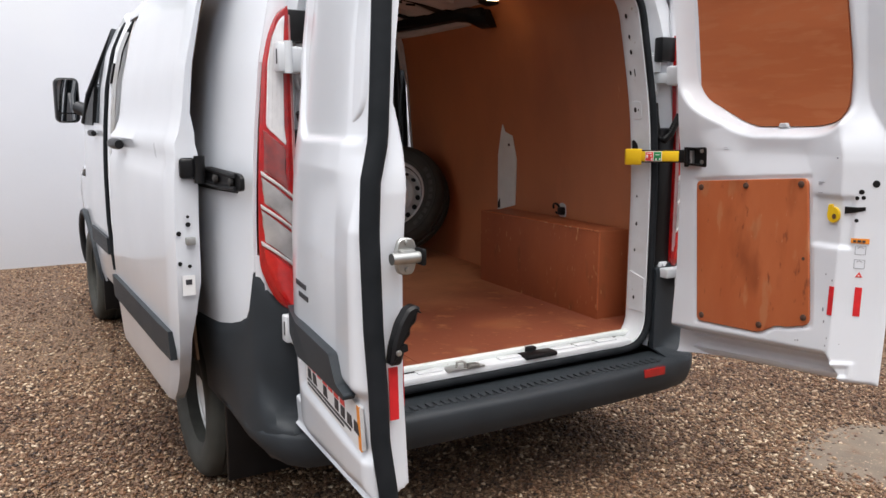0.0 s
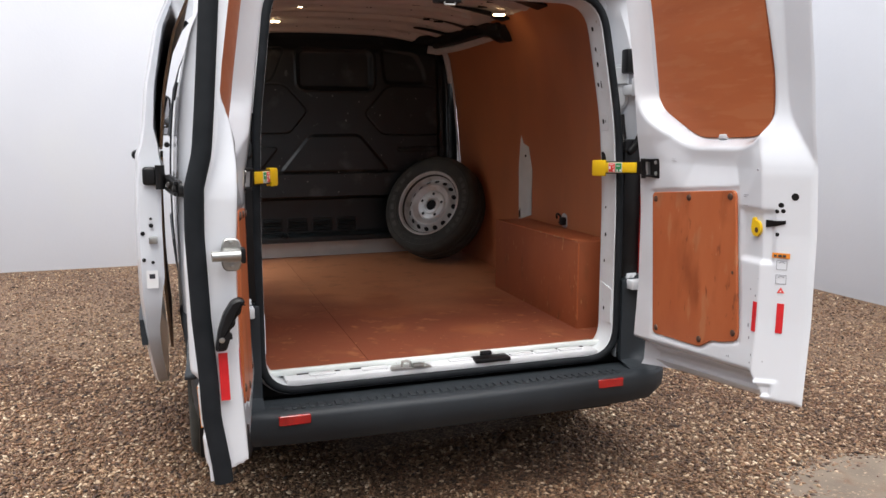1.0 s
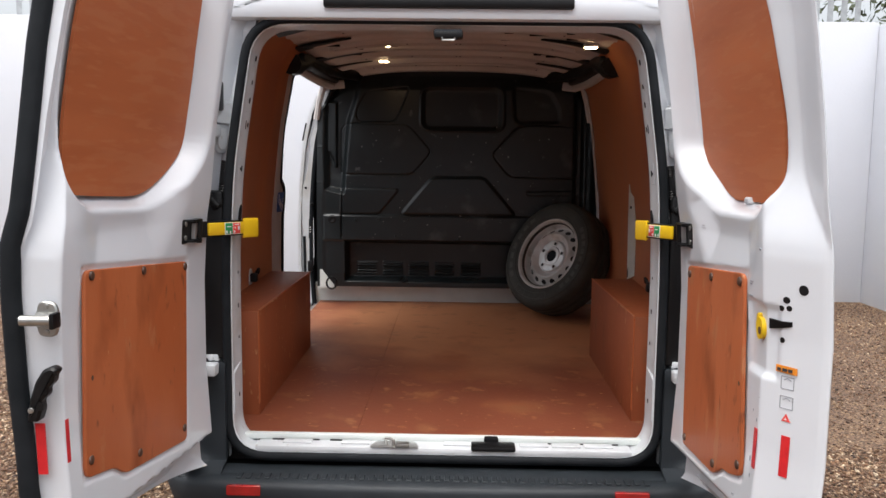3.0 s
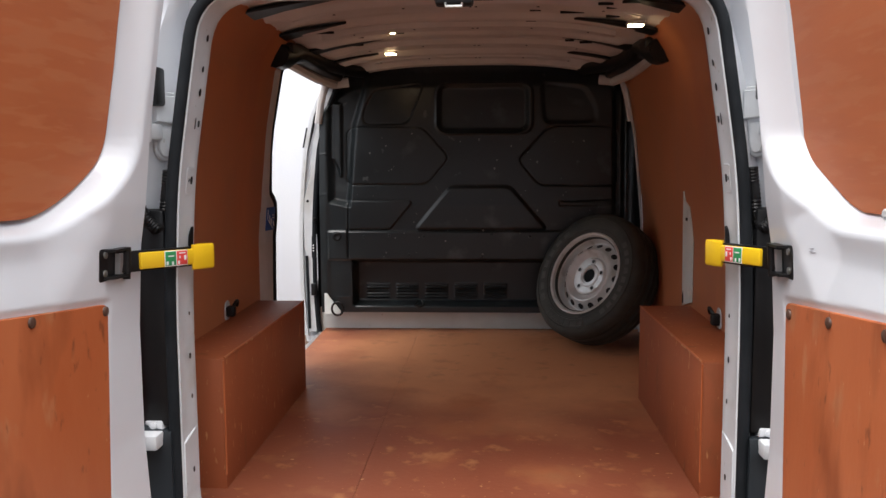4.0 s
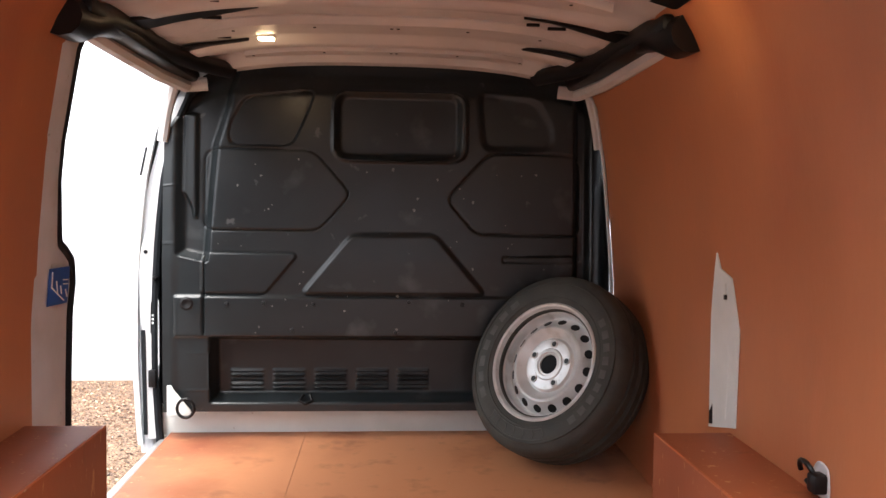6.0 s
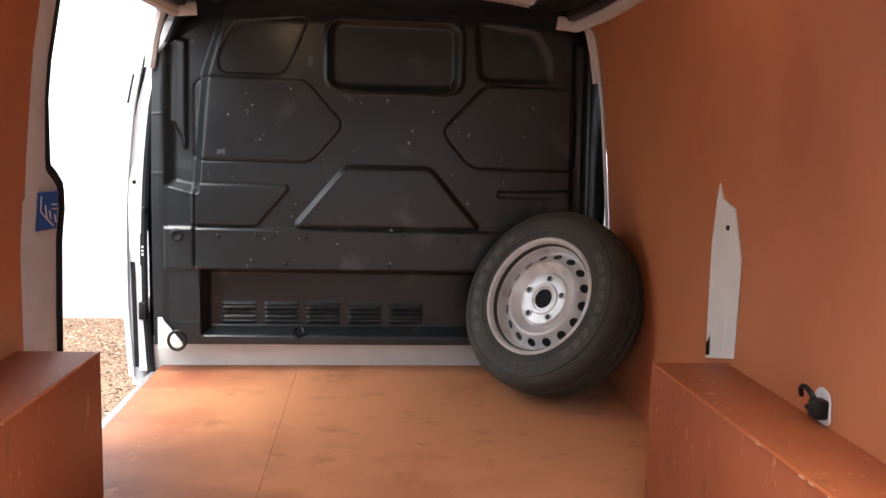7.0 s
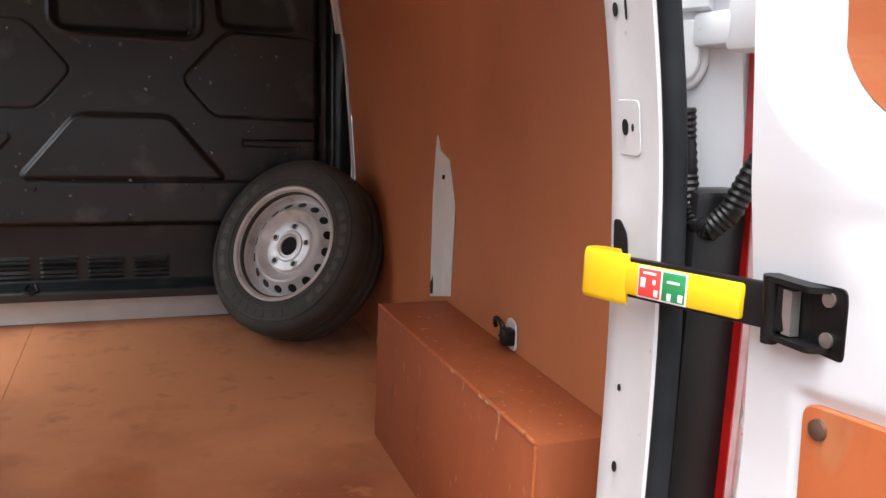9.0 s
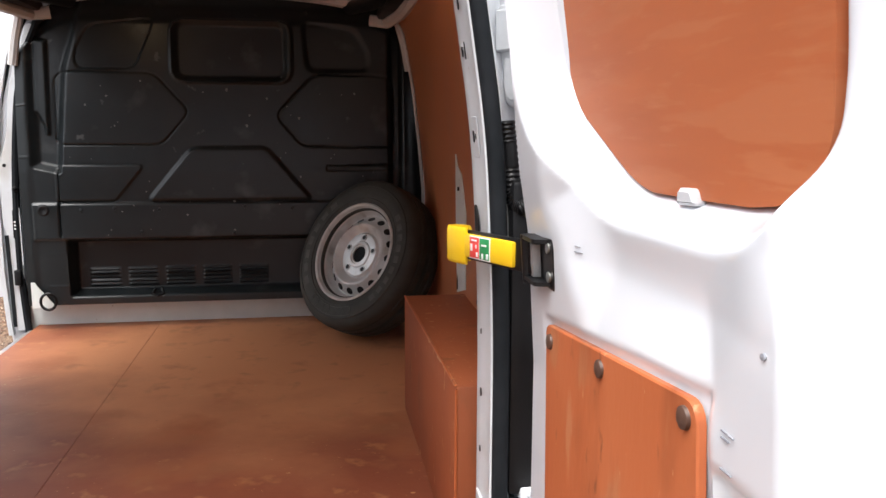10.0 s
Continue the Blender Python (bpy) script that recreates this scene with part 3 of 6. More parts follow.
# pillars either side and the roof header
for sign in (-1, 1):
    rows, columns = 30, 8
    P, Q = np.zeros((rows, columns, 3)), np.zeros((rows, columns, 3))
    for i, z in enumerate(np.linspace(0.50, 2.03, rows)):
        inner = 0.725 if z < 1.3 else 0.725 - 0.10 * ((z - 1.3) / 0.66) ** 1.7
        outer = float(side_x(z)) * 0.948 - 0.03
        for j, f in enumerate(np.linspace(0, 1, columns)):
            x = inner + (outer - inner) * f
            P[i, j] = (sign * x, 0.020 + lean(z) + 0.070 * math.sin(min(f * 2.0, 1) * math.pi) * (1 if z < 1.9 else 0.3), z)
            Q[i, j] = P[i, j] + np.array((0, 0.03, 0))
    part("rear_pillar", slab(P, Q), WHITE, van)
    # dark plastic lower closing panel with cable boot
    part("pillar_trim", box((min(sign * 0.730, sign * 0.820), 0.006, 0.84), (max(sign * 0.730, sign * 0.820), 0.06, 1.402), 0.012), BLACK, van, "black plastic pillar trim")
    boot = [(sign * 0.727, 0.045, 1.500), (sign * 0.731, 0.045, 1.465), (sign * 0.735, 0.040, 1.418), (sign * 0.737, 0.032, 1.381), (sign * 0.742, 0.020, 1.358), (sign * 0.753, 0.006, 1.354), (sign * 0.768, -0.010, 1.378), (sign * 0.780, -0.020, 1.415), (sign * 0.795, -0.030, 1.455)]
    part("lamp_recess", box((min(sign * 0.736, sign * 0.822), 0.022, 1.662), (max(sign * 0.736, sign * 0.822), 0.07, 1.758), 0.008), BLACK, van)
    boot = [tuple(Vector(a).lerp(Vector(b), f / 9)) for a, b in zip(boot, boot[1:]) for f in range(9)] + [boot[-1]]
    ribbed = part("cable_boot", tube(boot, 0.0158, 12, taper=[1.0 if i % 2 else 0.89 for i in range(len(boot))]), BLACK, van, "ribbed black rubber cable boot")
    for z in (0.797, 1.612):
        k = 1.0 if z > 1 else 0.5
        mid = z - 0.006 if z > 1 else z + 0.018
        h = box((min(sign * 0.748, sign * 0.842), -0.050, mid - 0.038 * k), (max(sign * 0.748, sign * 0.842), 0.012, mid + 0.038 * k), 0.010 * k)
        box((min(sign * 0.748, sign * 0.790), -0.008, mid - 0.030 * k), (max(sign * 0.748, sign * 0.790), 0.075, mid + 0.012 * k), 0.008 * k, 2, h)
        hinge = part("door_hinge", h, JAMB, van, "white painted door hinge")
        part("hinge_pin", tube([(sign * 0.836, -0.054, z - 0.046), (sign * 0.836, -0.054, z + 0.046)], 0.012, 12), JAMB, hinge)
        knuckle = box((min(sign * 0.826, sign * 0.866), -0.056, z - 0.042), (max(sign * 0.826, sign * 0.866), -0.012, z + 0.042), 0.006)
        part("hinge_knuckle", knuckle, JAMB, hinge)
        part("knuckle_slot", box((min(sign * 0.864, sign * 0.8675), -0.044, z - 0.020), (max(sign * 0.864, sign * 0.8675), -0.034, z + 0.024), 0.002), BLACK, hinge)
        if z > 1:  # bolted plate with a rounded tongue, on the slope of the pillar
            slope = lambda u, v, d: (sign * (0.733 + 0.707 * u - 0.707 * d), 0.114 - 0.707 * u - 0.707 * d, v)
            plate = part("hinge_plate", prism(rounded(((0.0, 1.700), (0.060, 1.700), (0.064, 1.600), (0.062, 1.548), (0.050, 1.528), (0.036, 1.522), (0.020, 1.528), (0.009, 1.548), (0.007, 1.600), (0.0, 1.612)), 0.008), slope, 0.012, 0.003), JAMB, hinge)
            part("plate_tongue", prism(rounded(((0.017, 1.610), (0.054, 1.610), (0.054, 1.552), (0.046, 1.537), (0.036, 1.533), (0.026, 1.537), (0.018, 1.552)), 0.008), lambda u, v, d: slope(u, v, d + 0.012), 0.008, 0.003), JAMB, plate)
            part("plate_step", prism(((0.002, 1.618), (0.062, 1.622), (0.062, 1.690), (0.002, 1.690)), lambda u, v, d: slope(u, v, d + 0.012), 0.014, 0.005), JAMB, plate)
        else:
            part("hinge_plate", box((min(sign * 0.752, sign * 0.80), 0.002, z - 0.025), (max(sign * 0.752, sign * 0.80), 0.045, z + 0.061), 0.006), JAMB, hinge)
            part("hinge_boss", lathe(((0.001, 0.012), (0.010, 0.012), (0.012, 0.008), (0.020, 0.008), (0.022, 0.004), (0.030, 0.004), (0.032, 0.0), (0.001, 0.0)), 24, pose(sign * 0.766, 0.012, z - 0.026, 90, 0, 0)), JAMB, hinge)
            for dz in (-0.03, 0.03):
                part("hinge_bolt", lathe(((0.004, 0), (0.010, 0.0), (0.010, 0.006), (0.004, 0.009)), 8, pose(sign * 0.776, 0.003, z + 0.018 + dz, 90, 0, 0)), JAMB, hinge)

bmh = box((-0.74, 0.03, 1.955), (0.74, 0.10, 2.04), 0.02)
part("roof_header", bmh, WHITE, van)
part("brake_light", box((-0.40, 0.012, 1.990), (0.40, 0.05, 2.025), 0.008), BLACK, van, "dark high-level brake light")

# holes and pressed pads along the door frame
frame_x = table(((0.60, 0.708), (1.15, 0.708), (1.47, 0.695), (1.68, 0.668), (1.95, 0.632)))
for sign in (-1, 1):
    def on_frame(u, v, d):
        return (sign * (float(frame_x(v)) - 0.0040 - d) - 0.004, u + lean(v), v)
    part("frame_pad", prism(rounded(((0.062, 1.437), (0.126, 1.437), (0.126, 1.508), (0.062, 1.508)), 0.010), on_frame, 0.0012, 0.0010), JAMB, door_frame)
    for z, y, w, h in ((1.473, 0.094, 0.0066, 0.0105), (1.473, 0.077, 0.0022, 0.0050), (1.620, 0.100, 0.0050, 0.0090), (1.620, 0.076, 0.0018, 0.0150), (1.70, 0.085, 0.006, 0.010), (1.76, 0.085, 0.005, 0.008), (1.123, 0.090, 0.0030, 0.0050), (1.010, 0.086, 0.0050, 0.0080), (0.90, 0.090, 0.004, 0.006), (0.70, 0.085, 0.005, 0.008), (1.84, 0.090, 0.006, 0.009)):
        ell = [(y + w * math.cos(a), z + h * math.sin(a)) for a in [i * 6.28319 / 14 for i in range(14)]]
        part("frame_hole", prism(ell, lambda u, v, d: on_frame(u, v, d + 0.0022), 0.0016), BLACK, door_frame)
    part("frame_foot", prism(rounded(((0.030, 0.645), (0.126, 0.645), (0.126, 0.812), (0.030, 0.788)), 0.004), lambda u, v, d: on_frame(u, v, d - 0.004), 0.0062, 0.0012), JAMB, door_frame, "scuffed lower door frame step")
    notch = rounded(((0.085, 1.300), (0.118, 1.300), (0.118, 1.350), (0.105, 1.352), (0.088, 1.335)), 0.010)
    part("strap_slot", prism(notch, lambda u, v, d: on_frame(u, v, d + 0.0010), 0.0020), BLACK, door_frame, "dark slot for the check strap")

# sill fittings
sill = part("load_sill", box((-0.64, 0.022, 0.538), (0.64, 0.128, 0.567), 0.008), JAMB, van, "white load sill with scuffs")
part("sill_edge", box((-0.70, 0.086, 0.540), (0.70, 0.112, 0.5605), 0.003), BARE, van, "scuffed pale floor edge strip")
sill.location.z = -0.026
part("latch_plate", prism(rounded(((-0.25, 0.018), (-0.08, 0.018), (-0.10, 0.080), (-0.23, 0.080)), 0.015), lambda u, v, d: (u, v, 0.567 + d), 0.003), ALU, sill)
part("latch_loop", tube([(-0.195, 0.045, 0.567), (-0.195, 0.04, 0.592), (-0.180, 0.035, 0.594), (-0.168, 0.030, 0.590), (-0.168, 0.028, 0.567)], 0.006, 8), ZINC, sill)
part("latch_bolt", box((-0.160, 0.012, 0.569), (-0.115, 0.040, 0.584), 0.004), ZINC, sill)
part("sill_catch", box((0.095, 0.012, 0.560), (0.245, 0.075, 0.577), 0.006), BLACK, sill, "black plastic sill catch")
part("catch_tongue", box((0.14, 0.075, 0.562), (0.19, 0.100, 0.588), 0.006), BLACK, sill)
for x in (-0.56, -0.46, -0.36, 0.36, 0.47, 0.57):
    part("sill_slot", box((x - 0.032, 0.078, 0.5675), (x + 0.032, 0.090, 0.570), 0.001), BLACK, sill)
for x in (-0.50, -0.30, 0.05, 0.31, 0.42, 0.53):
    part("sill_pad", box((x - 0.05, 0.045, 0.566), (x + 0.05, 0.082, 0.573), 0.004), JAMB, sill)
top_latch = part("top_latch", box((-0.048, 0.050, 1.905), (0.048, 0.115, 1.932), 0.008), BLACK_PLASTIC, van, "dark grey upper door latch")
part("latch_jaw", box((-0.045, 0.045, 1.902), (0.045, 0.09, 1.922), 0.004), BLACK, top_latch)
part("latch_pin", tube([(-0.02, 0.05, 1.905), (-0.02, 0.05, 1.895), (0.02, 0.05, 1.895), (0.02, 0.05, 1.905)], 0.005, 8), ZINC, top_latch)

# bumper
plan = [(-0.962, 0.44), (-0.962, 0.25), (-0.955, 0.10), (-0.935, 0.0), (-0.895, -0.07), (-0.83, -0.115), (-0.70, -0.138), (-0.45, -0.150), (-0.2, -0.156), (0, -0.158)]
plan += [(-x, y) for x, y in reversed(plan[:-1])]


def sweep(path, profile):
    """profile: (inset, height) rows, the inset measured towards the van's middle."""
    rows = []
    n = len(path)
    for i, (x, y) in enumerate(path):
        a, b = Vector(path[max(i - 1, 0)]), Vector(path[min(i + 1, n - 1)])
        t = (b - a).normalized()
        nrm = Vector((-t.y, t.x))
        rows.append([(x + nrm.x * k, y + nrm.y * k, z) for k, z in profile])
    P = np.array(rows)
    return P


prof = ((0.09, 0.345), (0.03, 0.352), (0.008, 0.385), (0.0, 0.42), (0.0, 0.455), (0.004, 0.466), (0.014, 0.474), (0.045, 0.480), (0.060, 0.478), (0.12, 0.470))
P = sweep(plan, prof)
Q = sweep(plan, [(k + 0.012 if i < 9 else k, z - (0.012 if i > 6 else 0)) for i, (k, z) in enumerate(prof)])
for grid in (P, Q):  # the lower edge rises round the corners towards the wheel arches
    grid[..., 2] += 0.10 * np.clip((grid[..., 1] + 0.09) / 0.42, 0, 1) * np.clip((0.478 - grid[..., 2]) / 0.133, 0, 1)
bumper = part("rear_bumper", slab(P, Q), BLACK_PLASTIC, van, "dark grey textured plastic rear bumper")
part("bumper_step", box((-0.75, -0.085, 0.455), (0.75, 0.03, 0.476), 0.008), BLACK_PLASTIC, bumper)
for i in range(44):
    x = -0.66 + i * 0.0307
    part("step_rib", box((x - 0.009, -0.112, 0.477), (x + 0.009, -0.070, 0.4835), 0.002, 1), BLACK_PLASTIC, bumper)
for sign in (-1, 1):
    high = ((0.989, 0.56, 0.738), (0.982, 0.30, 0.757), (0.970, 0.20, 0.775), (0.958, 0.13, 0.795), (0.949, 0.095, 0.815), (0.943, 0.070, 0.860), (0.934, 0.040, 0.998), (0.920, 0.026, 0.965), (0.893, 0.012, 0.905), (0.850, -0.002, 0.862), (0.803, -0.008, 0.850), (0.765, -0.010, 0.838), (0.728, -0.010, 0.830))
    low = ((0.962, 0.56, 0.25), (0.962, 0.30, 0.25), (0.960, 0.20, 0.25), (0.957, 0.13, 0.25), (0.952, 0.085, 0.24), (0.946, 0.050, 0.23), (0.938, 0.018, 0.21), (0.926, -0.012, 0.18), (0.902, -0.050, 0.13), (0.862, -0.088, 0.07), (0.805, -0.106, 0.04), (0.765, -0.112, 0.03), (0.728, -0.116, 0.03))
    rows, columns = 22, len(high)
    P, Q = np.zeros((rows, columns, 3)), np.zeros((rows, columns, 3))
    for j, ((hx, hy, top), (lx, ly, reach)) in enumerate(zip(high, low)):
        for i, f in enumerate(np.linspace(0, 1, rows)):
            z = 0.455 + (top - 0.455) * f ** 1.3
            t = min(max((z - 0.470) / reach, 0.0), 1.0)
            t = t * t * (3 - 2 * t)
            tuck = 0.006 * (f > 0.99)
            x, y = lx + (hx - lx) * t, ly + (hy - ly) * t
            P[i, j] = (sign * (x - tuck * (j < 8)), y + tuck * (j > 6), z)
            Q[i, j] = (sign * (x - 0.022 * (j < 9)), y + 0.026 * (j > 5), z)
    part("bumper_corner", slab(P, Q), BLACK_PLASTIC, van, "dark grey plastic bumper corner")
    r = prism(rounded(((-0.055, -0.017), (0.055, -0.017), (0.055, 0.017), (-0.055, 0.017)), 0.006), lambda u, v, d: ((0.605 if sign > 0 else -0.635) + u, -0.139 - d + 0.006 * sign * u, 0.452 + v), 0.010, 0.002)
    part("reflector", r, RED_LENS, bumper, "red bumper reflector")
    part("mud_flap", box((min(sign * 0.70, sign * 0.94), 0.40, 0.135), (max(sign * 0.70, sign * 0.94), 0.425, 0.55), 0.008), BLACK, van, "black rubber mud flap")
    part("front_mud_flap", box((min(sign * 0.74, sign * 0.95), 3.31, 0.16), (max(sign * 0.74, sign * 0.95), 3.33, 0.45), 0.008), BLACK, van)


# rounded rear corners of the body
def corner(sign, s, z, d=0.0):
    """A point on the corner between the rear and the side; s runs from 0 (rear) to 1 (side), d lifts it off."""
    s = min(max(s, 0.0), 1.0)
    a = s ** 3 * math.pi / 3
    xi, xo = 0.803, float(side_x(z)) * float(taper(0.036)) - 0.002
    x, y = xi + (xo - xi) * s, 0.004 + lean(z) * (1 - s) + 0.030 * s ** 2.2
    return (sign * (x + d * math.sin(a)), y - d * math.cos(a), z)


for sign in (-1, 1):
    for z0, z1 in ((0.80, 1.02), (1.60, 2.03)):
        P, Q = np.zeros((10, 12, 3)), np.zeros((10, 12, 3))
        for i, z in enumerate(np.linspace(z0, z1, 10)):
            for j, f in enumerate(np.linspace(0, 1, 12)):
                P[i, j], Q[i, j] = corner(sign, f, z, -0.002), corner(sign, f, z, -0.014)
        part("corner_panel", slab(P, Q), WHITE, van)


# tail lamps
CHROME = mat("lamp_chrome", (0.70, 0.70, 0.70), (0.60, 0.60, 0.60), 20, 0.3, metal=0.3)


PINK_LENS = mat("pink_lens_edge", (0.62, 0.36, 0.36), (0.72, 0.52, 0.52), 30, 0.2, coat=0.6)
BRIGHT_RED = mat("bright_red_lens", (0.62, 0.018, 0.014), (0.42, 0.010, 0.010), 26, 0.14, coat=1.0)


def tail_lamp(sign):
    def place(u, v, d):
        return corner(sign, (0.002 + 0.86 * (u - 0.802)) / 0.13, v, d)

    def mesh(poly, thick, slices=9):
        """Cuts an outline into upright bands so that it follows the corner's curve."""
        bm = bmesh.new()
        zs = np.linspace(min(p[1] for p in poly), max(p[1] for p in poly), 44)
        P, Q = np.zeros((44, slices, 3)), np.zeros((44, slices, 3))
        for i, z in enumerate(zs):
            zz = min(max(z, zs[0] + 1e-4), zs[-1] - 1e-4)
            xs = []
            for k in range(len(poly)):
                a, b = poly[k - 1], poly[k]
                if (a[1] - zz) * (b[1] - zz) < 0:
                    xs.append(a[0] + (b[0] - a[0]) * (zz - a[1]) / (b[1] - a[1]))
            lo, hi = (min(xs), max(xs)) if xs else (poly[0][0], poly[0][0])
            for j, f in enumerate(np.linspace(0, 1, slices)):
                x = lo + (hi - lo) * f
                edge = 1 - 0.35 * (abs(2 * f - 1) ** 8)
                P[i, j], Q[i, j] = place(x, z, thick * edge), place(x, z, -0.008)
        return slab(P, Q)
    outline = rounded(((0.802, 0.838), (0.846, 0.842), (0.896, 0.896), (0.930, 0.985), (0.930, 1.60), (0.924, 1.68), (0.898, 1.738), (0.855, 1.762), (0.803, 1.768)), 0.03, 6)
    lamp = part("tail_lamp", mesh(outline, 0.020), RED_LENS, van, "tall red and clear tail lamp")
    part("clear_lens", mesh(rounded(((0.838, 1.352), (0.916, 1.410), (0.917, 1.60), (0.911, 1.67), (0.886, 1.718), (0.858, 1.734), (0.840, 1.736)), 0.014, 5), 0.022), CLEAR_LENS, lamp)
    for u in (0.850, 0.863, 0.876, 0.889, 0.902):
        top = 1.728 - 0.9 * max(0, u - 0.862)
        part("lens_flute", mesh(((u, 1.375 + 0.6 * (u - 0.84)), (u + 0.0028, 1.375 + 0.6 * (u - 0.84)), (u + 0.0028, top), (u, top)), 0.0236, 3), GREY_LENS if u > 0.88 else CHROME, lamp)
    part("pale_edge", mesh(((0.8045, 0.90), (0.8085, 0.90), (0.8085, 1.74), (0.8045, 1.74)), 0.0235, 3), PINK_LENS, lamp, "pale pink lens edge")
    part("pale_edge", mesh(((0.8125, 0.92), (0.8145, 0.92), (0.8145, 1.74), (0.8125, 1.74)), 0.0235, 3), PINK_LENS, lamp)
    part("red_segment", mesh(rounded(((0.812, 0.862), (0.842, 0.866), (0.884, 0.910), (0.916, 0.992), (0.916, 1.048), (0.812, 0.968)), 0.01), 0.0245), BRIGHT_RED, lamp, "bright red stop lamp lens")
    part("smoked_lens", mesh(((0.838, 1.222), (0.918, 1.280), (0.917, 1.402), (0.838, 1.346)), 0.025), SMOKE_LENS, lamp)
    part("indicator_lens", mesh(((0.811, 1.102), (0.917, 1.182), (0.920, 1.262), (0.811, 1.182)), 0.025), GREY_LENS, lamp)
    part("reversing_lens", mesh(((0.811, 0.985), (0.917, 1.065), (0.920, 1.162), (0.811, 1.082)), 0.025), GREY_LENS, lamp)
    for z in (0.980, 1.092, 1.192):
        part("chrome_bar", mesh(((0.814, z - 0.002), (0.921, z + 0.076), (0.921, z + 0.088), (0.814, z + 0.010)), 0.028), CHROME, lamp)


tail_lamp(-1)
tail_lamp(1)


# ---------------------------------------------------------------- wheels

def wheel(parent, m, detail=(), sink=0.0):
    """Steel wheel and tyre about the local z axis, outer face towards +z; detail: angles of the raised sidewall marks."""
    tyre_profile = ((0.205, 0.085), (0.220, 0.096), (0.252, 0.106), (0.288, 0.105), (0.310, 0.097), (0.324, 0.085), (0.330, 0.072), (0.333, 0.050), (0.326, 0.048), (0.326, 0.040), (0.334, 0.038), (0.335, 0.012), (0.327, 0.010), (0.327, 0.002), (0.335, 0.0))
    full = list(tyre_profile) + [(r, -h) for r, h in reversed(tyre_profile[:-1])]
    tyre = part("tyre", lathe(full + [(0.195, -0.08), (0.195, 0.08)], 72, m, closed=True), TYRE, parent, "black road tyre", 30)
    m_tyre, m = m, m @ pose(0, 0, -sink)
    rim = part("rim", lathe(((0.215, 0.086), (0.218, 0.097), (0.212, 0.101), (0.205, 0.097), (0.200, 0.084), (0.196, 0.066), (0.190, 0.058), (0.188, 0.040), (0.184, 0.030), (0.180, 0.027), (0.176, 0.030), (0.146, 0.060), (0.140, 0.067), (0.133, 0.069), (0.126, 0.066), (0.108, 0.048), (0.101, 0.045), (0.097, 0.048), (0.093, 0.054), (0.089, 0.055), (0.060, 0.054), (0.056, 0.058), (0.046, 0.059), (0.042, 0.055),
                            (0.036, 0.056), (0.036, -0.02), (0.19, -0.03), (0.20, -0.09), (0.215, -0.09)), 72, m, closed=True), STEEL, parent, "silver painted steel wheel", 30)
    part("hub_bore", lathe(((0.001, 0.040), (0.0358, 0.040), (0.0358, 0.050), (0.001, 0.050)), 24, m), RUBBER, rim)
    for k in range(16):
        a = k * 6.28319 / 16
        q = m @ pose(0.161 * math.cos(a), 0.161 * math.sin(a), 0.0450, 0, 0, math.degrees(a)) @ pose(0, 0, 0, 0, 45, 0)
        part("vent_hole", lathe(((0.001, -0.0005), (0.0165, -0.0005), (0.0160, 0.0018), (0.001, 0.0018)), 16, q), BLACK, rim)
    for k in range(5):
        a = k * 6.28319 / 5 + 0.3
        q = m @ pose(0.076 * math.cos(a), 0.076 * math.sin(a), 0.0538)
        part("stud_hole", lathe(((0.001, 0.0), (0.010, 0.0), (0.010, 0.0030), (0.001, 0.0030)), 12, q), BLACK, rim)
        part("stud_seat", lathe(((0.010, 0.0005), (0.0145, 0.0005), (0.0140, 0.0040), (0.010, 0.0030)), 14, q, closed=True), STEEL, rim)
    m = m_tyre
    for k in range(64 if detail else 0):
        a = k * 6.28319 / 64
        for s in (-1, 1):
            bm = box((-0.006, -0.009, -0.010), (0.0012, 0.009, 0.010), 0.0005, 1)
            bmesh.ops.transform(bm, matrix=m @ pose(0.3285 * math.cos(a), 0.3285 * math.sin(a), 0.058 * s, 0, 0, math.degrees(a)) @ pose(0, 0, 0, 18 * s, 0, 0), verts=bm.verts)
            part("tread_block", bm, TYRE, tyre)
    if detail:
        for (start, end), count in zip(detail[:2], (7, 9)):
            for k in range(count):
                a = start + (end - start) * (k + 0.5) / count
                w = abs(end - start) / count * 0.266 * 0.31
                bm = box((-0.012, -w, 0), (0.012, w, 0.0018), 0.0004, 1)
                bmesh.ops.transform(bm, matrix=m @ pose(0.264 * math.cos(a), 0.264 * math.sin(a), 0.1048, 0, 0, math.degrees(a)), verts=bm.verts)
                part("sidewall_mark", bm, SIDEWALL, tyre)
        start, end = detail[2]
        steps = [start + (end - start) * k / 24 for k in range(25)]
        for r, h in ((0.247, 0.1050), (0.284, 0.1060)):
            part("sidewall_band", tube([m @ Vector((r * math.cos(a), r * math.sin(a), h)) for a in steps], 0.0018, 6), SIDEWALL, tyre)
        for k in range(0, 25, 4):
            part("sidewall_tick", tube([m @ Vector((r * math.cos(steps[k] + q), r * math.sin(steps[k] + q), 0.1060)) for r, q in ((0.247, 0.0), (0.266, 0.03), (0.284, 0.0))], 0.0018, 6), SIDEWALL, tyre)
        part("sidewall_rib", lathe(((0.290, 0.1035), (0.292, 0.1065), (0.296, 0.1055), (0.298, 0.1010)), 72, m, closed=True), TYRE, tyre)
        part("bead_rib", lathe(((0.234, 0.0995), (0.236, 0.1035), (0.239, 0.1035), (0.241, 0.1015)), 72, m, closed=True), TYRE, tyre)


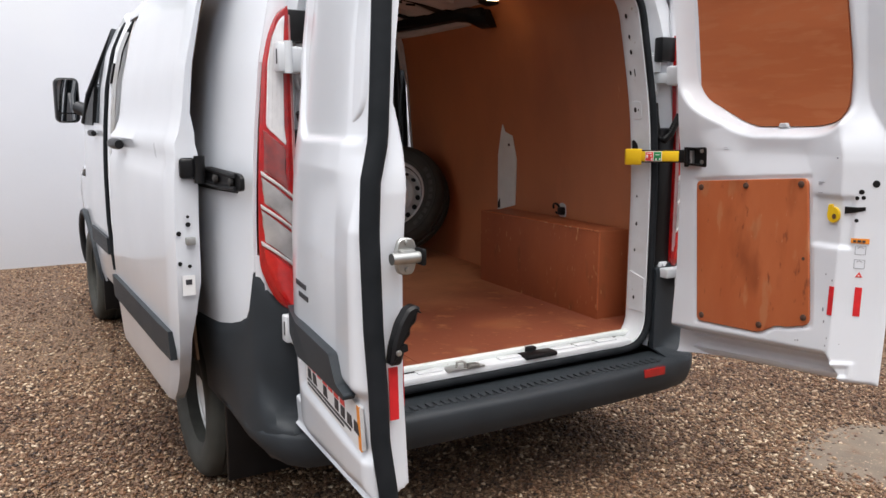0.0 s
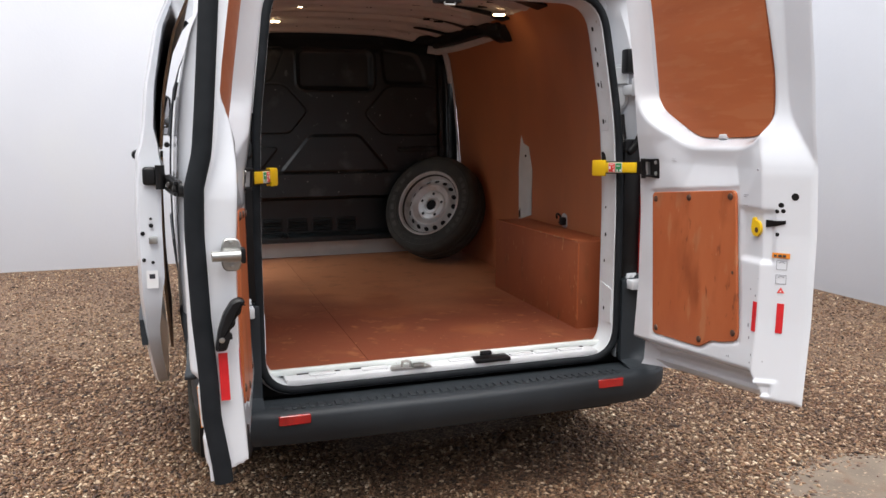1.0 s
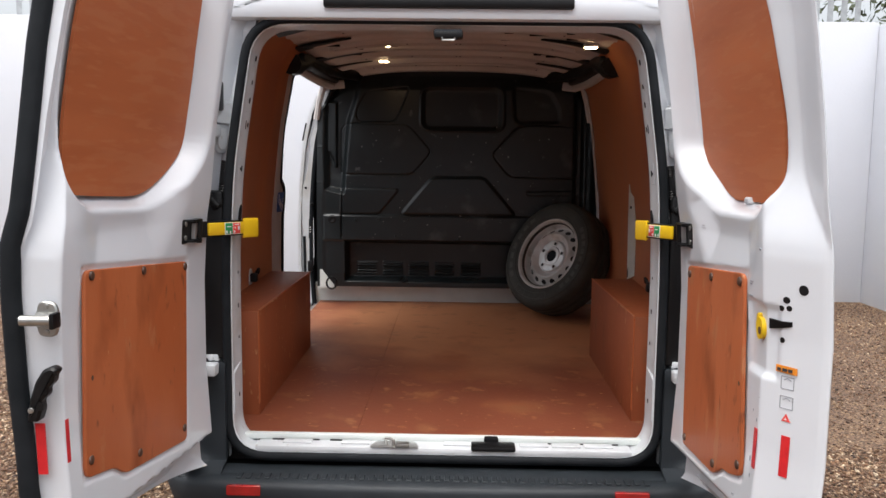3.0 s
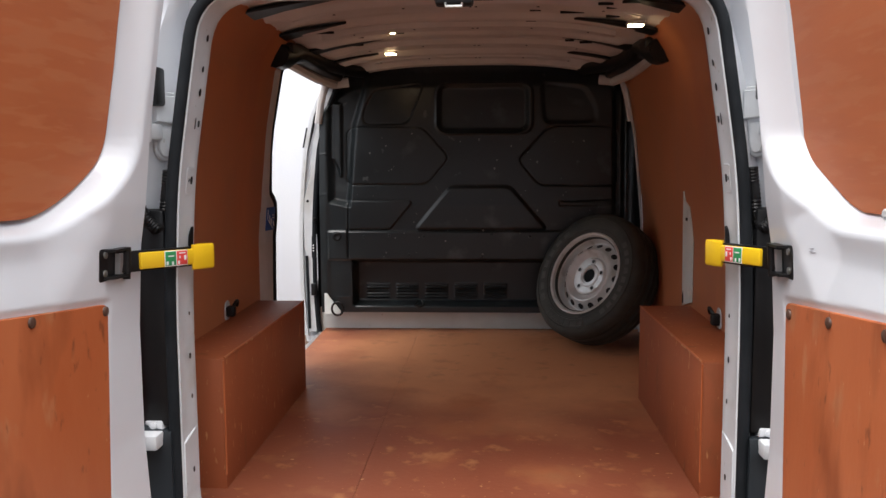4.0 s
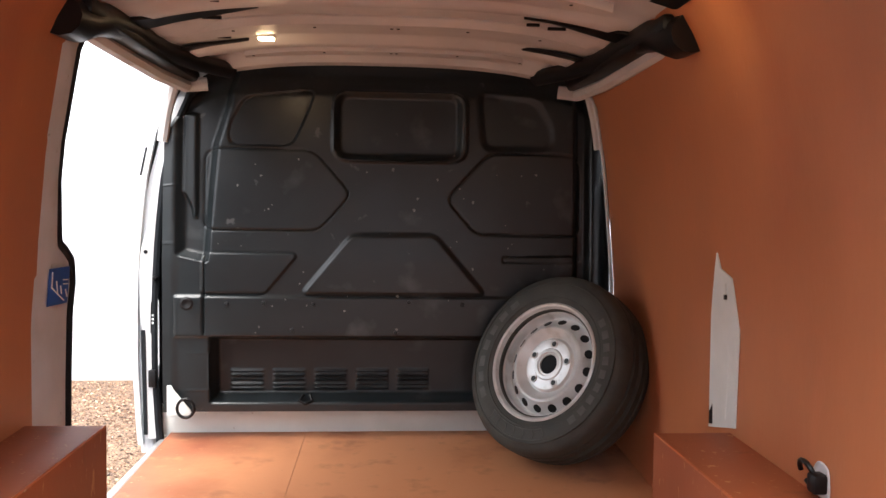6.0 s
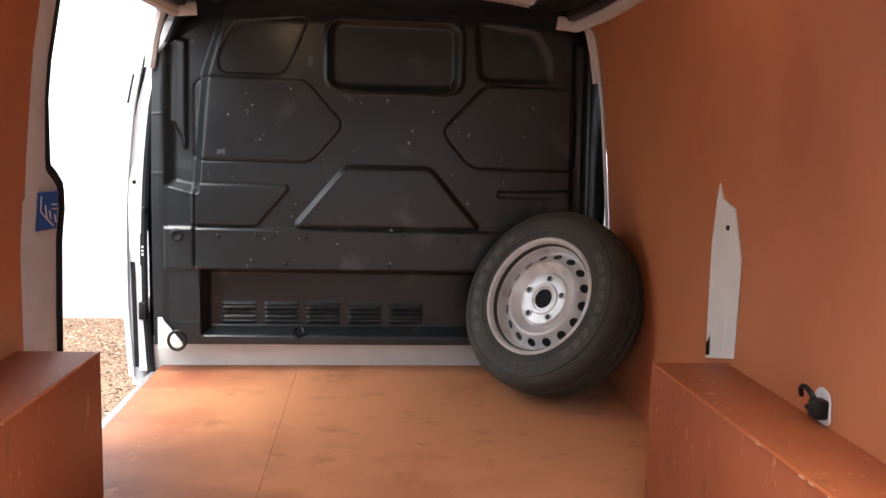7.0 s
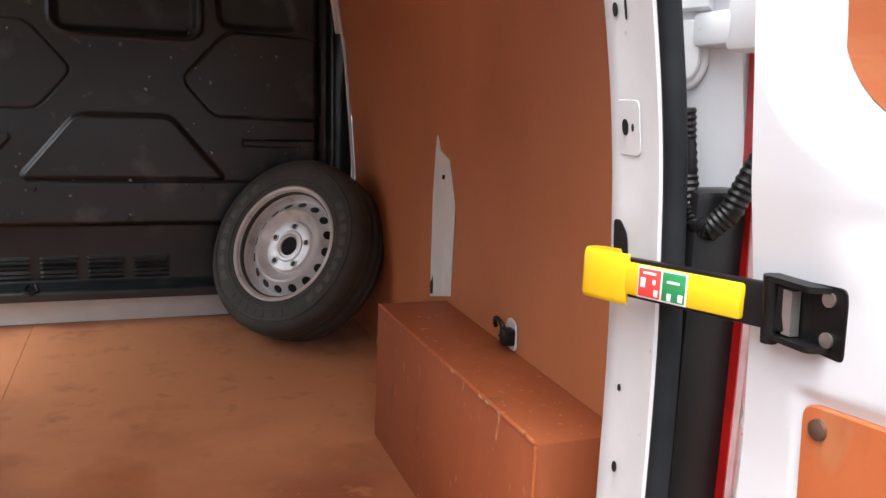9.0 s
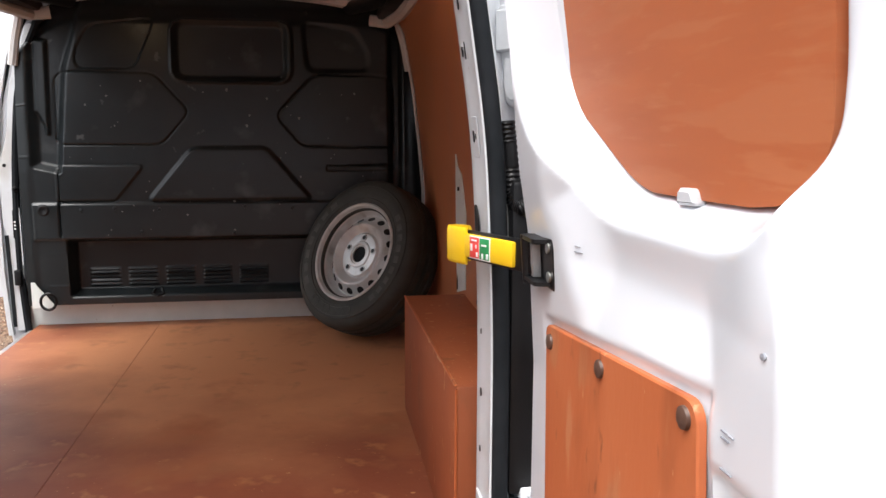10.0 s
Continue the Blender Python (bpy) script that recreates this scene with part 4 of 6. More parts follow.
SIDEWALL = mat("sidewall_marking", (0.052, 0.053, 0.047), (0.082, 0.082, 0.074), 30, 0.7)
for sign, y in ((-1, 0.84), (1, 0.84), (-1, 3.77), (1, 3.77)):
    wheel(van, pose(sign * 0.862, y, 0.333, 0, sign * 90, 0), sink=0.032)

# ---------------------------------------------------------------- rear doors

edge_p = table(((0.50, -0.020), (0.85, 0.0), (1.12, 0.0), (1.32, -0.012), (1.42, -0.028), (1.60, -0.047), (1.83, -0.080), (2.02, -0.115)))
DOORS = {1: dict(base=0.845, swing=0.0, start=0.040, end=0.845, edge=0.775, slope=0.12, width=0.66, label="open white rear door with two brown plywood panels",
                 window=((0.085, 2.10), (0.075, 1.70), (0.082, 1.565), (0.120, 1.512), (0.290, 1.428), (0.350, 1.412), (0.590, 1.416), (0.655, 1.432), (0.690, 1.475), (0.697, 1.60), (0.680, 1.85), (0.66, 2.10)),
                 ply=((0.124, 1.204), (0.600, 1.246), (0.643, 0.753), (0.560, 0.728), (0.515, 0.724), (0.453, 0.684), (0.166, 0.667))),
         -1: dict(base=0.875, swing=0.12, start=0.0, end=0.784, edge=0.770, slope=0.025, width=0.70, label="open white rear door with plywood panels and steel latch",
                  window=((0.085, 2.10), (0.065, 1.80), (0.075, 1.535), (0.195, 1.450), (0.320, 1.399), (0.630, 1.414), (0.690, 1.452), (0.708, 1.60), (0.715, 1.80), (0.70, 2.10)),
                  ply=((0.135, 1.196), (0.669, 1.240), (0.693, 0.736), (0.571, 0.717), (0.522, 0.682), (0.174, 0.652)))}


for k in DOORS.values():
    k["window"] = tuple(tuple(p) for p in rounded(k["window"], 0.085, 6))


def door_bottom(u):
    return 0.50 + 0.10 * u


def door_depth(sign, U, Z):
    """How far the pressed inner skin stands in from the outer skin."""
    k = DOORS[sign]
    e = k["edge"]
    if sign > 0:
        e = 0.93
    raised = ((-0.2, 0.600), (-0.2, 2.30), (e - 0.035, 2.30), (e - 0.035, 1.52), (e, 1.28), (e, 0.60))
    if sign > 0:
        raised = ((-0.2, 0.585), (-0.2, 2.30), (e, 2.30), (e, 0.40), (0.765, 0.40), (0.745, 0.60), (0.700, 0.655))
    d = 0.018 + 0.085 * inside(sdf(U, Z, raised), 0.05 if sign > 0 else 0.03)
    if sign > 0:
        crease = 0.722 - 0.040 * inside(1.40 - Z, 0.20)
        d = np.minimum(d, np.maximum(0.008, 0.103 - 0.76 * (U - crease)))
    d = d - (0.062 if sign > 0 else 0.060) * inside(1.44 - Z, 0.30) * inside(0.70 - U, 0.12)
    scoop = ((0.22, 1.52), (0.20, 1.40), (0.33, 1.275), (0.60, 1.275), (0.68, 1.40), (0.68, 1.52))
    d = d - 0.026 * inside(sdf(U, Z, scoop), 0.15)
    w = inside(sdf(U, Z, k["window"]) - 0.014, 0.055)
    d = d * (1 - w) + 0.006 * w
    d = d - 0.006 * inside(sdf(U, Z, k["ply"]) - 0.009, 0.008)
    if sign > 0:
        d = d - 0.010 * inside(sdf(U, Z, ((0.625, 1.03), (0.75, 1.03), (0.75, 1.19), (0.625, 1.19))), 0.02)
    groove = inside(np.abs(sdf(U, Z, ((0.05, 0.575), (0.78, 0.645), (0.78, 0.60), (0.05, 0.53)))) - 0.006, 0.012)
    return np.maximum(d + 0.008 * groove * (sign > 0), 0.006)


def rear_door(sign):
    k = DOORS[sign]
    base, swing, end = k["base"], k["swing"], k["end"]

    def place(u, z, d):
        rake = 0.080 * min(max((z - 1.32) / 0.60, 0.0), 1.15) if sign < 0 else 0.0
        return (sign * (base + swing * u + float(edge_p(z)) - d), -0.062 - u * (1 - rake), z)
    us = np.concatenate([np.linspace(k["start"], k["edge"] - 0.07, 80), np.linspace(k["edge"] - 0.064, end, 30)])
    nu, nz = len(us), 230
    U = np.repeat(us[None], nz, 0)
    Zm = door_bottom(U) + (2.02 - door_bottom(U)) * np.linspace(0, 1, nz)[:, None]
    d = door_depth(sign, U, Zm)
    blank_poly = ((0.24, 1.385), (0.74, 1.39), (0.74, 2.2), (0.10, 2.2), (0.13, 1.67), (0.19, 1.43))
    blank = 0.013 * inside(sdf(U, Zm, rounded(blank_poly, 0.05, 4)), 0.020)
    recess = 0.018 * inside(np.maximum(np.abs(U - 0.50) - 0.31, np.abs(Zm - 0.765) - 0.075), 0.035)
    P, Q = np.zeros((nz, nu, 3)), np.zeros((nz, nu, 3))
    for i in range(nz):
        for j in range(nu):
            e = min(U[i, j] - k["start"] + 0.02, end - U[i, j], Zm[i, j] - door_bottom(U[i, j]))
            P[i, j] = place(U[i, j], Zm[i, j], d[i, j] * min(1, 0.45 + e / 0.015))
            c = (0.012 if sign > 0 else 0.034) * (1 - min(e / (0.03 if sign > 0 else 0.06), 1)) ** 2 + 0.055 * max(0.0, 1 - (U[i, j] - k["start"]) / 0.24) ** 2
            c += float(np.interp(Zm[i, j], (0.5, 0.70, 0.86, 1.2, 1.36, 2.0), (0.006, 0.004, -0.010, -0.014, 0.020, 0.026))) * (sign < 0) * min(1.0, max(0.0, (U[i, j] - 0.60) / 0.15))
            Q[i, j] = place(U[i, j], Zm[i, j], c + blank[i, j] + recess[i, j] - 0.010)
    door = part("rear_door", slab(P, Q), WHITE, van, k["label"], 50)

    def on(d0):
        return lambda u, z, t: place(u, z, d0 + t)

    def skin(u, z):
        return float(door_depth(sign, np.array(u), np.array(z)))

    low = part("lower_panel", prism(rounded(k["ply"], 0.022), on(0.0965), 0.0090, 0.002), PLY_DOOR, door, "red-brown coated plywood panel")
    a, b = k["ply"][1][0] / 0.600, k["ply"][2][0] / 0.643
    for u, z in ((0.150, 1.182), (0.355 * a, 1.203), (0.578 * a, 1.224), (0.604 * b, 0.975), (0.622 * b, 0.775), (0.45, 0.712), (0.190, 0.693), (0.162, 0.95)):
        q = Matrix.Translation(place(u, z, 0.1055)) @ pose(0, 0, 0, 0, -sign * 90, 0)
        part("panel_screw", lathe(((0.001, 0), (0.012, 0.0), (0.011, 0.004), (0.007, 0.006), (0.001, 0.0065)), 14, q), BROWN_CAP, low)
    wp = k["window"]
    rows, columns = 34, 14
    A, B = np.zeros((rows, columns, 3)), np.zeros((rows, columns, 3))
    lowest = min(p[1] for p in wp)
    for i, f in enumerate(np.linspace(0, 1, rows)):
        z = lowest + 0.001 + (2.00 - lowest) * f ** 1.6
        xs = []
        for q in range(len(wp)):
            p0, p1 = wp[q - 1], wp[q]
            if (p0[1] - z) * (p1[1] - z) < 0:
                xs.append(p0[0] + (p1[0] - p0[0]) * (z - p0[1]) / (p1[1] - p0[1]))
        lo, hi = min(xs), max(xs)
        for j, g in enumerate(np.linspace(0, 1, columns)):
            A[i, j], B[i, j] = place(lo + (hi - lo) * g, z, 0.026 if sign > 0 else 0.038), place(lo + (hi - lo) * g, z, 0.014 if sign > 0 else 0.030)
    part("window_panel", slab(A, B), PLY_WINDOW, door, "bare-grained brown plywood window blank")
    tab = prism(rounded(((0.432, 1.406), (0.476, 1.408), (0.470, 1.426), (0.438, 1.425)), 0.006), on(0.022), 0.014, 0.004)
    part("panel_clip", tab, JAMB, door, "white plastic clip")
    return door, place, on, skin


BROWN_CAP = mat("brown_screw_cap", (0.06, 0.03, 0.02), (0.09, 0.045, 0.03), 20, 0.45)
door_r, place_r, _, skin_r = rear_door(1)
door_l, place_l, on_l, skin_l = rear_door(-1)

# right door: lock holes, key cover, stickers
def disc(place, u, z, d, r, m, parent, name, sign, tall=1.0):
    q = Matrix.Translation(place(u, z, d)) @ Matrix.Diagonal((1, 1, tall, 1)) @ pose(0, 0, 0, 0, -sign * 90, 0)
    return part(name, lathe(((0.001, 0), (r, 0), (r, 0.003), (0.001, 0.0035)), 14, q), m, parent)


def sticker(name, u0, u1, z0, z1, m, label="", proud=0.001):
    return part(name, prism(((u0, z0), (u1, z0), (u1, z1), (u0, z1)), lambda u, z, t: place_r(u, z, skin_r(u, z) + proud + t), 0.0015), m, door_r, label)


def oval(name, u, z, ru, rz, m, proud=0.0, thick=0.0015, label=""):
    ell = [(u + ru * math.cos(a), z + rz * math.sin(a)) for a in [i * 6.28319 / 16 for i in range(16)]]
    return part(name, prism(ell, lambda a, b, t: place_r(a, b, skin_r(a, b) + proud + t), thick), m, door_r, label)


for u, z, ru, rz in ((0.800, 1.238, 0.0084, 0.0115), (0.768, 1.211, 0.0064, 0.0077), (0.758, 1.191, 0.0050, 0.0064), (0.773, 1.193, 0.0050, 0.0064), (0.759, 1.119, 0.0050, 0.0064)):
    oval("lock_hole", u, z, ru, rz, BLACK)
part("lock_slot", prism(((0.728, 1.139), (0.760, 1.146), (0.779, 1.153), (0.779, 1.164), (0.760, 1.162), (0.728, 1.163)), lambda u, z, t: place_r(u, z, skin_r(u, z) + 0.0005 + t), 0.004, 0.001), BLACK, door_r, "black lock slot")
key = oval("key_cover", 0.695, 1.133, 0.021, 0.026, YELLOW, -0.002, 0.012, "yellow plastic key cover")
oval("key_hole", 0.700, 1.128, 0.007, 0.009, BROWN_CAP, 0.0105)
part("key_tab", prism(rounded(((0.672, 1.146), (0.692, 1.150), (0.690, 1.168), (0.676, 1.166)), 0.005), lambda u, z, t: place_r(u, z, skin_r(u, z) + t), 0.008, 0.002), YELLOW, door_r)
sticker("red_strip", 0.770, 0.786, 0.808, 0.903, RED_TAPE, "red reflective tape")
sticker("red_strip", 0.704, 0.721, 0.803, 0.899, RED_TAPE, "red reflective tape")
sticker("warning_label", 0.750, 0.794, 1.046, 1.062, ORANGE, "orange warning label with black bars", 0.0035)
for u0, u1 in ((0.758, 0.764), (0.768, 0.776), (0.779, 0.786)):
    sticker("label_bar", u0, u1, 1.050, 1.057, DARKINK, "", 0.0052)
for z in (1.024, 0.979):
    bm = bmesh.new()
    for a, b in (((0.762, z - 0.014), (0.762, z + 0.014)), ((0.762, z + 0.014), (0.786, z + 0.014)), ((0.786, z + 0.014), (0.786, z - 0.014)), ((0.786, z - 0.014), (0.762, z - 0.014)), ((0.767, z + 0.006), (0.774, z + 0.011)), ((0.774, z + 0.011), (0.781, z + 0.006))):
        tube([place_r(*a, skin_r(*a) + 0.0004), place_r(*b, skin_r(*b) + 0.0004)], 0.0009, 5, bm=bm)
    part("pictogram", bm, GREYINK, door_r)
part("warning_triangle", prism(((0.767, 0.936), (0.784, 0.936), (0.7755, 0.954)), lambda u, z, t: place_r(u, z, skin_r(u, z) + 0.0005 + t), 0.0012), RED, door_r)
part("triangle_field", prism(((0.7733, 0.9400), (0.7777, 0.9400), (0.7755, 0.9445)), lambda u, z, t: place_r(u, z, skin_r(u, z) + 0.0012 + t), 0.0012), PAPER, door_r)
rng = random.Random(11)
for k in range(12):
    u, z = 0.66 + 0.06 * rng.random(), 0.70 + 0.42 * rng.random()
    if rng.random() < 0.5:
        u, z = 0.55 + 0.2 * rng.random(), 0.69 + 0.05 * rng.random()
    disc(place_r, u, z, skin_r(u, z) - 0.0024, 0.0012 + 0.002 * rng.random(), GREYINK, door_r, "paint_chip", 1, 0.4 + 2.2 * rng.random())
for dz, w in ((0, 0.022), (-0.006, 0.014), (-0.034, 0.018)):
    sticker("print_mark", 0.640, 0.640 + w, 1.235 + dz, 1.2364 + dz, GREYINK, "", 0.0004)
for dz, w in ((0, 0.014), (-0.007, 0.020)):
    sticker("print_mark", 0.245, 0.245 + w, 1.335 + dz, 1.3360 + dz, GREYINK, "", 0.0004)
disc(place_r, 0.703, 1.317, skin_r(0.703, 1.317) - 0.001, 0.0035, GREYINK, door_r, "drain_hole", 1, 0.8)

# left door: latch, pull handle, overlap seal, number plate, outer trim
END = -0.062 - 0.780
def end_face(x, z, t):
    return (x, END - 0.006 - t, z)


latch = part("latch", prism(rounded(((-0.894, 1.108), (-0.856, 1.106), (-0.846, 1.147), (-0.855, 1.186), (-0.892, 1.188), (-0.902, 1.148)), 0.014), end_face, 0.010, 0.003), ZINC, door_l, "steel door latch")
part("latch_bolt", tube([(-0.846, END - 0.034, 1.148), (-0.885, END - 0.036, 1.148), (-0.921, END - 0.038, 1.148)], 0.0125, 14), ZINC, door_l, "round steel latch bolt")
part("latch_body", box((-0.896, END - 0.030, 1.132), (-0.856, END - 0.008, 1.164), 0.006), ZINC, door_l)
part("latch_jaw", box((-0.854, END - 0.050, 1.130), (-0.843, END - 0.012, 1.166), 0.004), BLACK, door_l)
for z in (1.119, 1.177):
    part("latch_screw", lathe(((0.001, 0), (0.006, 0), (0.005, 0.004), (0.001, 0.005)), 10, pose(-0.874, END - 0.016, z, 90, 0, 0)), ZINC, door_l)
lever = rounded(((-0.922, 0.915), (-0.895, 0.915), (-0.886, 0.945), (-0.889, 0.963), (-0.872, 0.978), (-0.873, 0.993), (-0.858, 1.006), (-0.856, 1.022), (-0.846, 1.034), (-0.860, 1.043), (-0.880, 1.036), (-0.900, 1.005), (-0.914, 0.962)), 0.008)
handle = part("pull_handle", prism(lever, lambda x, z, t: end_face(x, z, t), 0.028, 0.006), BLACK, door_l, "black plastic pull handle")
part("handle_screw", lathe(((0.001, 0), (0.007, 0), (0.006, 0.003), (0.001, 0.004)), 10, pose(-0.906, END - 0.040, 0.945, 90, 0, 0)), ZINC, handle)
part("red_strip", prism(((-0.912, 0.785), (-0.890, 0.785), (-0.893, 0.905), (-0.915, 0.905)), end_face, 0.003), RED_TAPE, door_l, "red reflective tape")
part("red_strip", prism(((0.744, 0.80), (0.756, 0.80), (0.756, 0.903), (0.744, 0.903)), lambda u, z, t: place_l(u, z, skin_l(u, z) + 0.0002 + t), 0.001), RED_TAPE, door_l, "red reflective tape")
seal_x = table(((0.55, 0.912), (0.62, 0.918), (0.74, 0.936), (0.85, 0.940), (0.99, 0.950), (1.20, 0.957), (1.31, 0.953), (1.39, 0.932), (1.51, 0.920), (1.76, 0.898), (2.02, 0.862)))
part("edge_seal", tube([(-float(seal_x(z)), -0.850 + 0.064 * min(max((z - 1.32) / 0.60, 0.0), 1.15), z) for z in np.linspace(0.575, 2.02, 60)], 0.023, 12, squash=(Vector((0, 1, 0)), 0.75)), RUBBER, door_l, "black rubber overlap seal")
rest = part("bottom_rest", prism(rounded(((0.600, 0.570), (0.728, 0.602), (0.742, 0.630), (0.706, 0.684), (0.662, 0.676), (0.640, 0.615), (0.600, 0.595)), 0.008), on_l(0.060), 0.046, 0.005), BLACK, door_l, "black rubber door rest")
part("grip_trim", prism(rounded(((0.03, 0.805), (0.30, 0.806), (0.45, 0.815), (0.725, 0.825), (0.725, 0.838), (0.665, 0.845), (0.612, 0.900), (0.30, 0.898), (0.03, 0.885)), 0.012), lambda u, z, t: place_l(u, z, 0.055 * max(0.0, 1 - u / 0.24) ** 2 - 0.034 + t), 0.030, 0.004), BLACK_PLASTIC, door_l, "dark grey plastic grip strip")
plate = part("number_plate", prism(rounded(((0.255, 0.705), (0.745, 0.705), (0.745, 0.812), (0.255, 0.812)), 0.006), on_l(-0.004), 0.010, 0.0), PAPER, door_l, "white dealer plate with red and black bars")
rng = random.Random(3)
for k in range(9):
    u0 = 0.28 + k * 0.052
    for z0, z1, m in ((0.772, 0.800, RED), (0.740, 0.768, DARKINK)):
        if rng.random() < 0.85:
            part("plate_bar", prism(((u0, z0), (u0 + 0.03 + 0.012 * rng.random(), z0), (u0 + 0.034, z1), (u0 + 0.004, z1)), on_l(-0.0056), 0.0015), m, plate)
for z0, w in ((0.728, 0.40), (0.716, 0.34)):
    part("plate_line", prism(((0.27, z0), (0.27 + w, z0), (0.27 + w, z0 + 0.006), (0.27, z0 + 0.006)), on_l(-0.0056), 0.0015), DARKINK, plate)
part("plate_edge", prism(((0.726, 0.706), (0.7445, 0.706), (0.7445, 0.811), (0.726, 0.811)), on_l(-0.0052), 0.004), ORANGE, plate)
for z0, u0, u1 in ((0.990, 0.22, 0.33), (0.962, 0.25, 0.35)):
    bm = bmesh.new()
    n = 7
    for k in range(n):
        a = u0 + (u1 - u0) * k / n
        prism(((a, z0), (a + (u1 - u0) / n * 0.7, z0), (a + (u1 - u0) / n * 0.7, z0 + 0.013), (a, z0 + 0.013)), on_l(-0.0125), 0.003, 0, bm)
    part("badge", bm, DARKINK, door_l, "dark badge shape")

# check straps that hold the doors open
for sign, place in ((1, place_r), (-1, place_l)):
    z = 1.297 if sign > 0 else 1.288
    root = Vector(place(0.10, z, 0.112))
    tip = Vector((sign * 0.648, 0.105, z - 0.010))
    along = (tip - root).normalized()
    tip, root = tip - along * 0.008, root - along * 0.008
    side = Vector((0, 0, 1)).cross(along).normalized()

    def bar(f0, f1, w, t, shift=0.0, lift=0.0):
        bm = bmesh.new()
        a, b = root.lerp(tip, f0), root.lerp(tip, f1)
        L = (b - a).length
        m = Matrix((along, side, Vector((0, 0, 1)))).transposed().to_4x4()
        m.translation = (a + b) / 2 + side * shift + Vector((0, 0, lift))
        return box((-L / 2, -t / 2, -w / 2), (L / 2, t / 2, w / 2), min(w, t) * 0.25, 2, bm, m)
    inward = -1 if side.x * sign > 0 else 1
    strap = part("check_strap", bar(-0.02, 0.97, 0.050, 0.012), BLACK, van, "black and yellow rear door check strap")
    part("yellow_sleeve", bar(0.19, 0.995, 0.040, 0.014, inward * 0.006), YELLOW, strap, "yellow plastic sleeve")
    end = (tip - root).length
    fold = [(0.765 * end, 0.0125), (0.80 * end, 0.0145), (0.90 * end, 0.0155), (0.99 * end, 0.0150)]
    fold += [(1.0 * end + 0.0165 * math.sin(a), -0.0015 + 0.0165 * math.cos(a)) for a in [0.35 + q * 0.31 for q in range(9)]]
    fold += [(0.97 * end, -0.0185), (0.90 * end, -0.0185)]
    A, B = np.zeros((len(fold), 7, 3)), np.zeros((len(fold), 7, 3))
    for i, (u, v) in enumerate(fold):
        p, q = Vector(fold[max(i - 1, 0)]), Vector(fold[min(i + 1, len(fold) - 1)])
        t = (q - p).normalized()
        nrm = Vector((t.y, -t.x))
        for j, g in enumerate((-1, -0.94, -0.8, 0, 0.8, 0.94, 1)):
            r = 0.0016 * (abs(g) > 0.9) + 0.0014 * (abs(g) > 0.97)
            for grid, depth in ((A, r), (B, 0.0050)):
                w = Vector((u, v)) + nrm * depth
                grid[i, j] = root + along * w.x + side * (inward * w.y) + Vector((0, 0, 0.032 * g - 0.002))
    part("yellow_hook", slab(A, B), YELLOW, strap, "folded yellow plastic hook end")
    part("warning_frame", bar(0.44, 0.70, 0.0385, 0.002, inward * 0.0128), PAPER, strap)
    part("green_label", bar(0.447, 0.565, 0.0345, 0.002, inward * 0.0136), GREEN, strap)
    part("red_label", bar(0.575, 0.693, 0.0345, 0.002, inward * 0.0136), RED, strap)
    for f0, f1, w, lift in ((0.475, 0.54, 0.003, 0.006), (0.455, 0.478, 0.009, -0.011), (0.515, 0.535, 0.009, -0.012), (0.60, 0.67, 0.003, 0.012), (0.585, 0.605, 0.008, -0.011), (0.655, 0.680, 0.012, 0.0), (0.60, 0.615, 0.006, 0.002)):
        part("label_mark", bar(f0, f1, w, 0.0012, inward * 0.0146, lift), PAPER, strap)
    br = prism(rounded(((0.075, z - 0.036), (0.172, z - 0.040), (0.172, z + 0.038), (0.075, z + 0.032)), 0.010), lambda u, v, t: place(u, v, 0.094 + t), 0.010, 0.002)
    bracket = part("strap_bracket", br, BLACK, strap, "black steel bracket")
    for lift in (-0.034, 0.028):
        bm = prism(rounded(((0.078, 0.0), (0.155, 0.0), (0.145, 0.026), (0.082, 0.026)), 0.006), lambda u, v, t: Vector(place(u, z + lift, 0.10 + v)) + Vector((0, 0, t)), 0.006)
        part("bracket_cheek", bm, BLACK, strap)
    part("bracket_clip", prism(((0.102, z - 0.026), (0.114, z - 0.026), (0.114, z + 0.022), (0.102, z + 0.022)), lambda u, v, t: place(u, v, 0.106 + t), 0.012), ALU, strap)
    part("pivot_pin", tube([Vector(place(0.086, z - 0.040, 0.118)), Vector(place(0.086, z + 0.034, 0.118))], 0.009, 10), BLACK, strap)
    for dz in (-0.020, 0.022):
        disc(place, 0.150, z + dz, 0.104, 0.008, ZINC, strap, "bracket_bolt", sign)

# ---------------------------------------------------------------- sliding door and cab side

OUT = 0.145
door_thick = table(((0.42, 0.050), (0.70, 0.056), (0.90, 0.092), (1.20, 0.092), (1.34, 0.086), (1.45, 0.042), (1.60, 0.036), (2.0, 0.022)))
door_end = table(((0.42, 0.560), (0.48, 0.470), (0.56, 0.385), (0.66, 0.318), (0.80, 0.272), (0.95, 0.252), (1.20, 0.252), (1.36, 0.258), (1.45, 0.252), (2.0, 0.222)))
door_front = table(((0.42, 1.53), (0.70, 1.50), (0.90, 1.472), (1.32, 1.472), (1.50, 1.465), (2.0, 1.45)))
set_back = table(((1.355, 0), (1.385, 0.5), (1.44, 0.86), (1.65, 1.0), (2.0, 1.12)))
P, Q = np.zeros((50, 24, 3)), np.zeros((50, 24, 3))
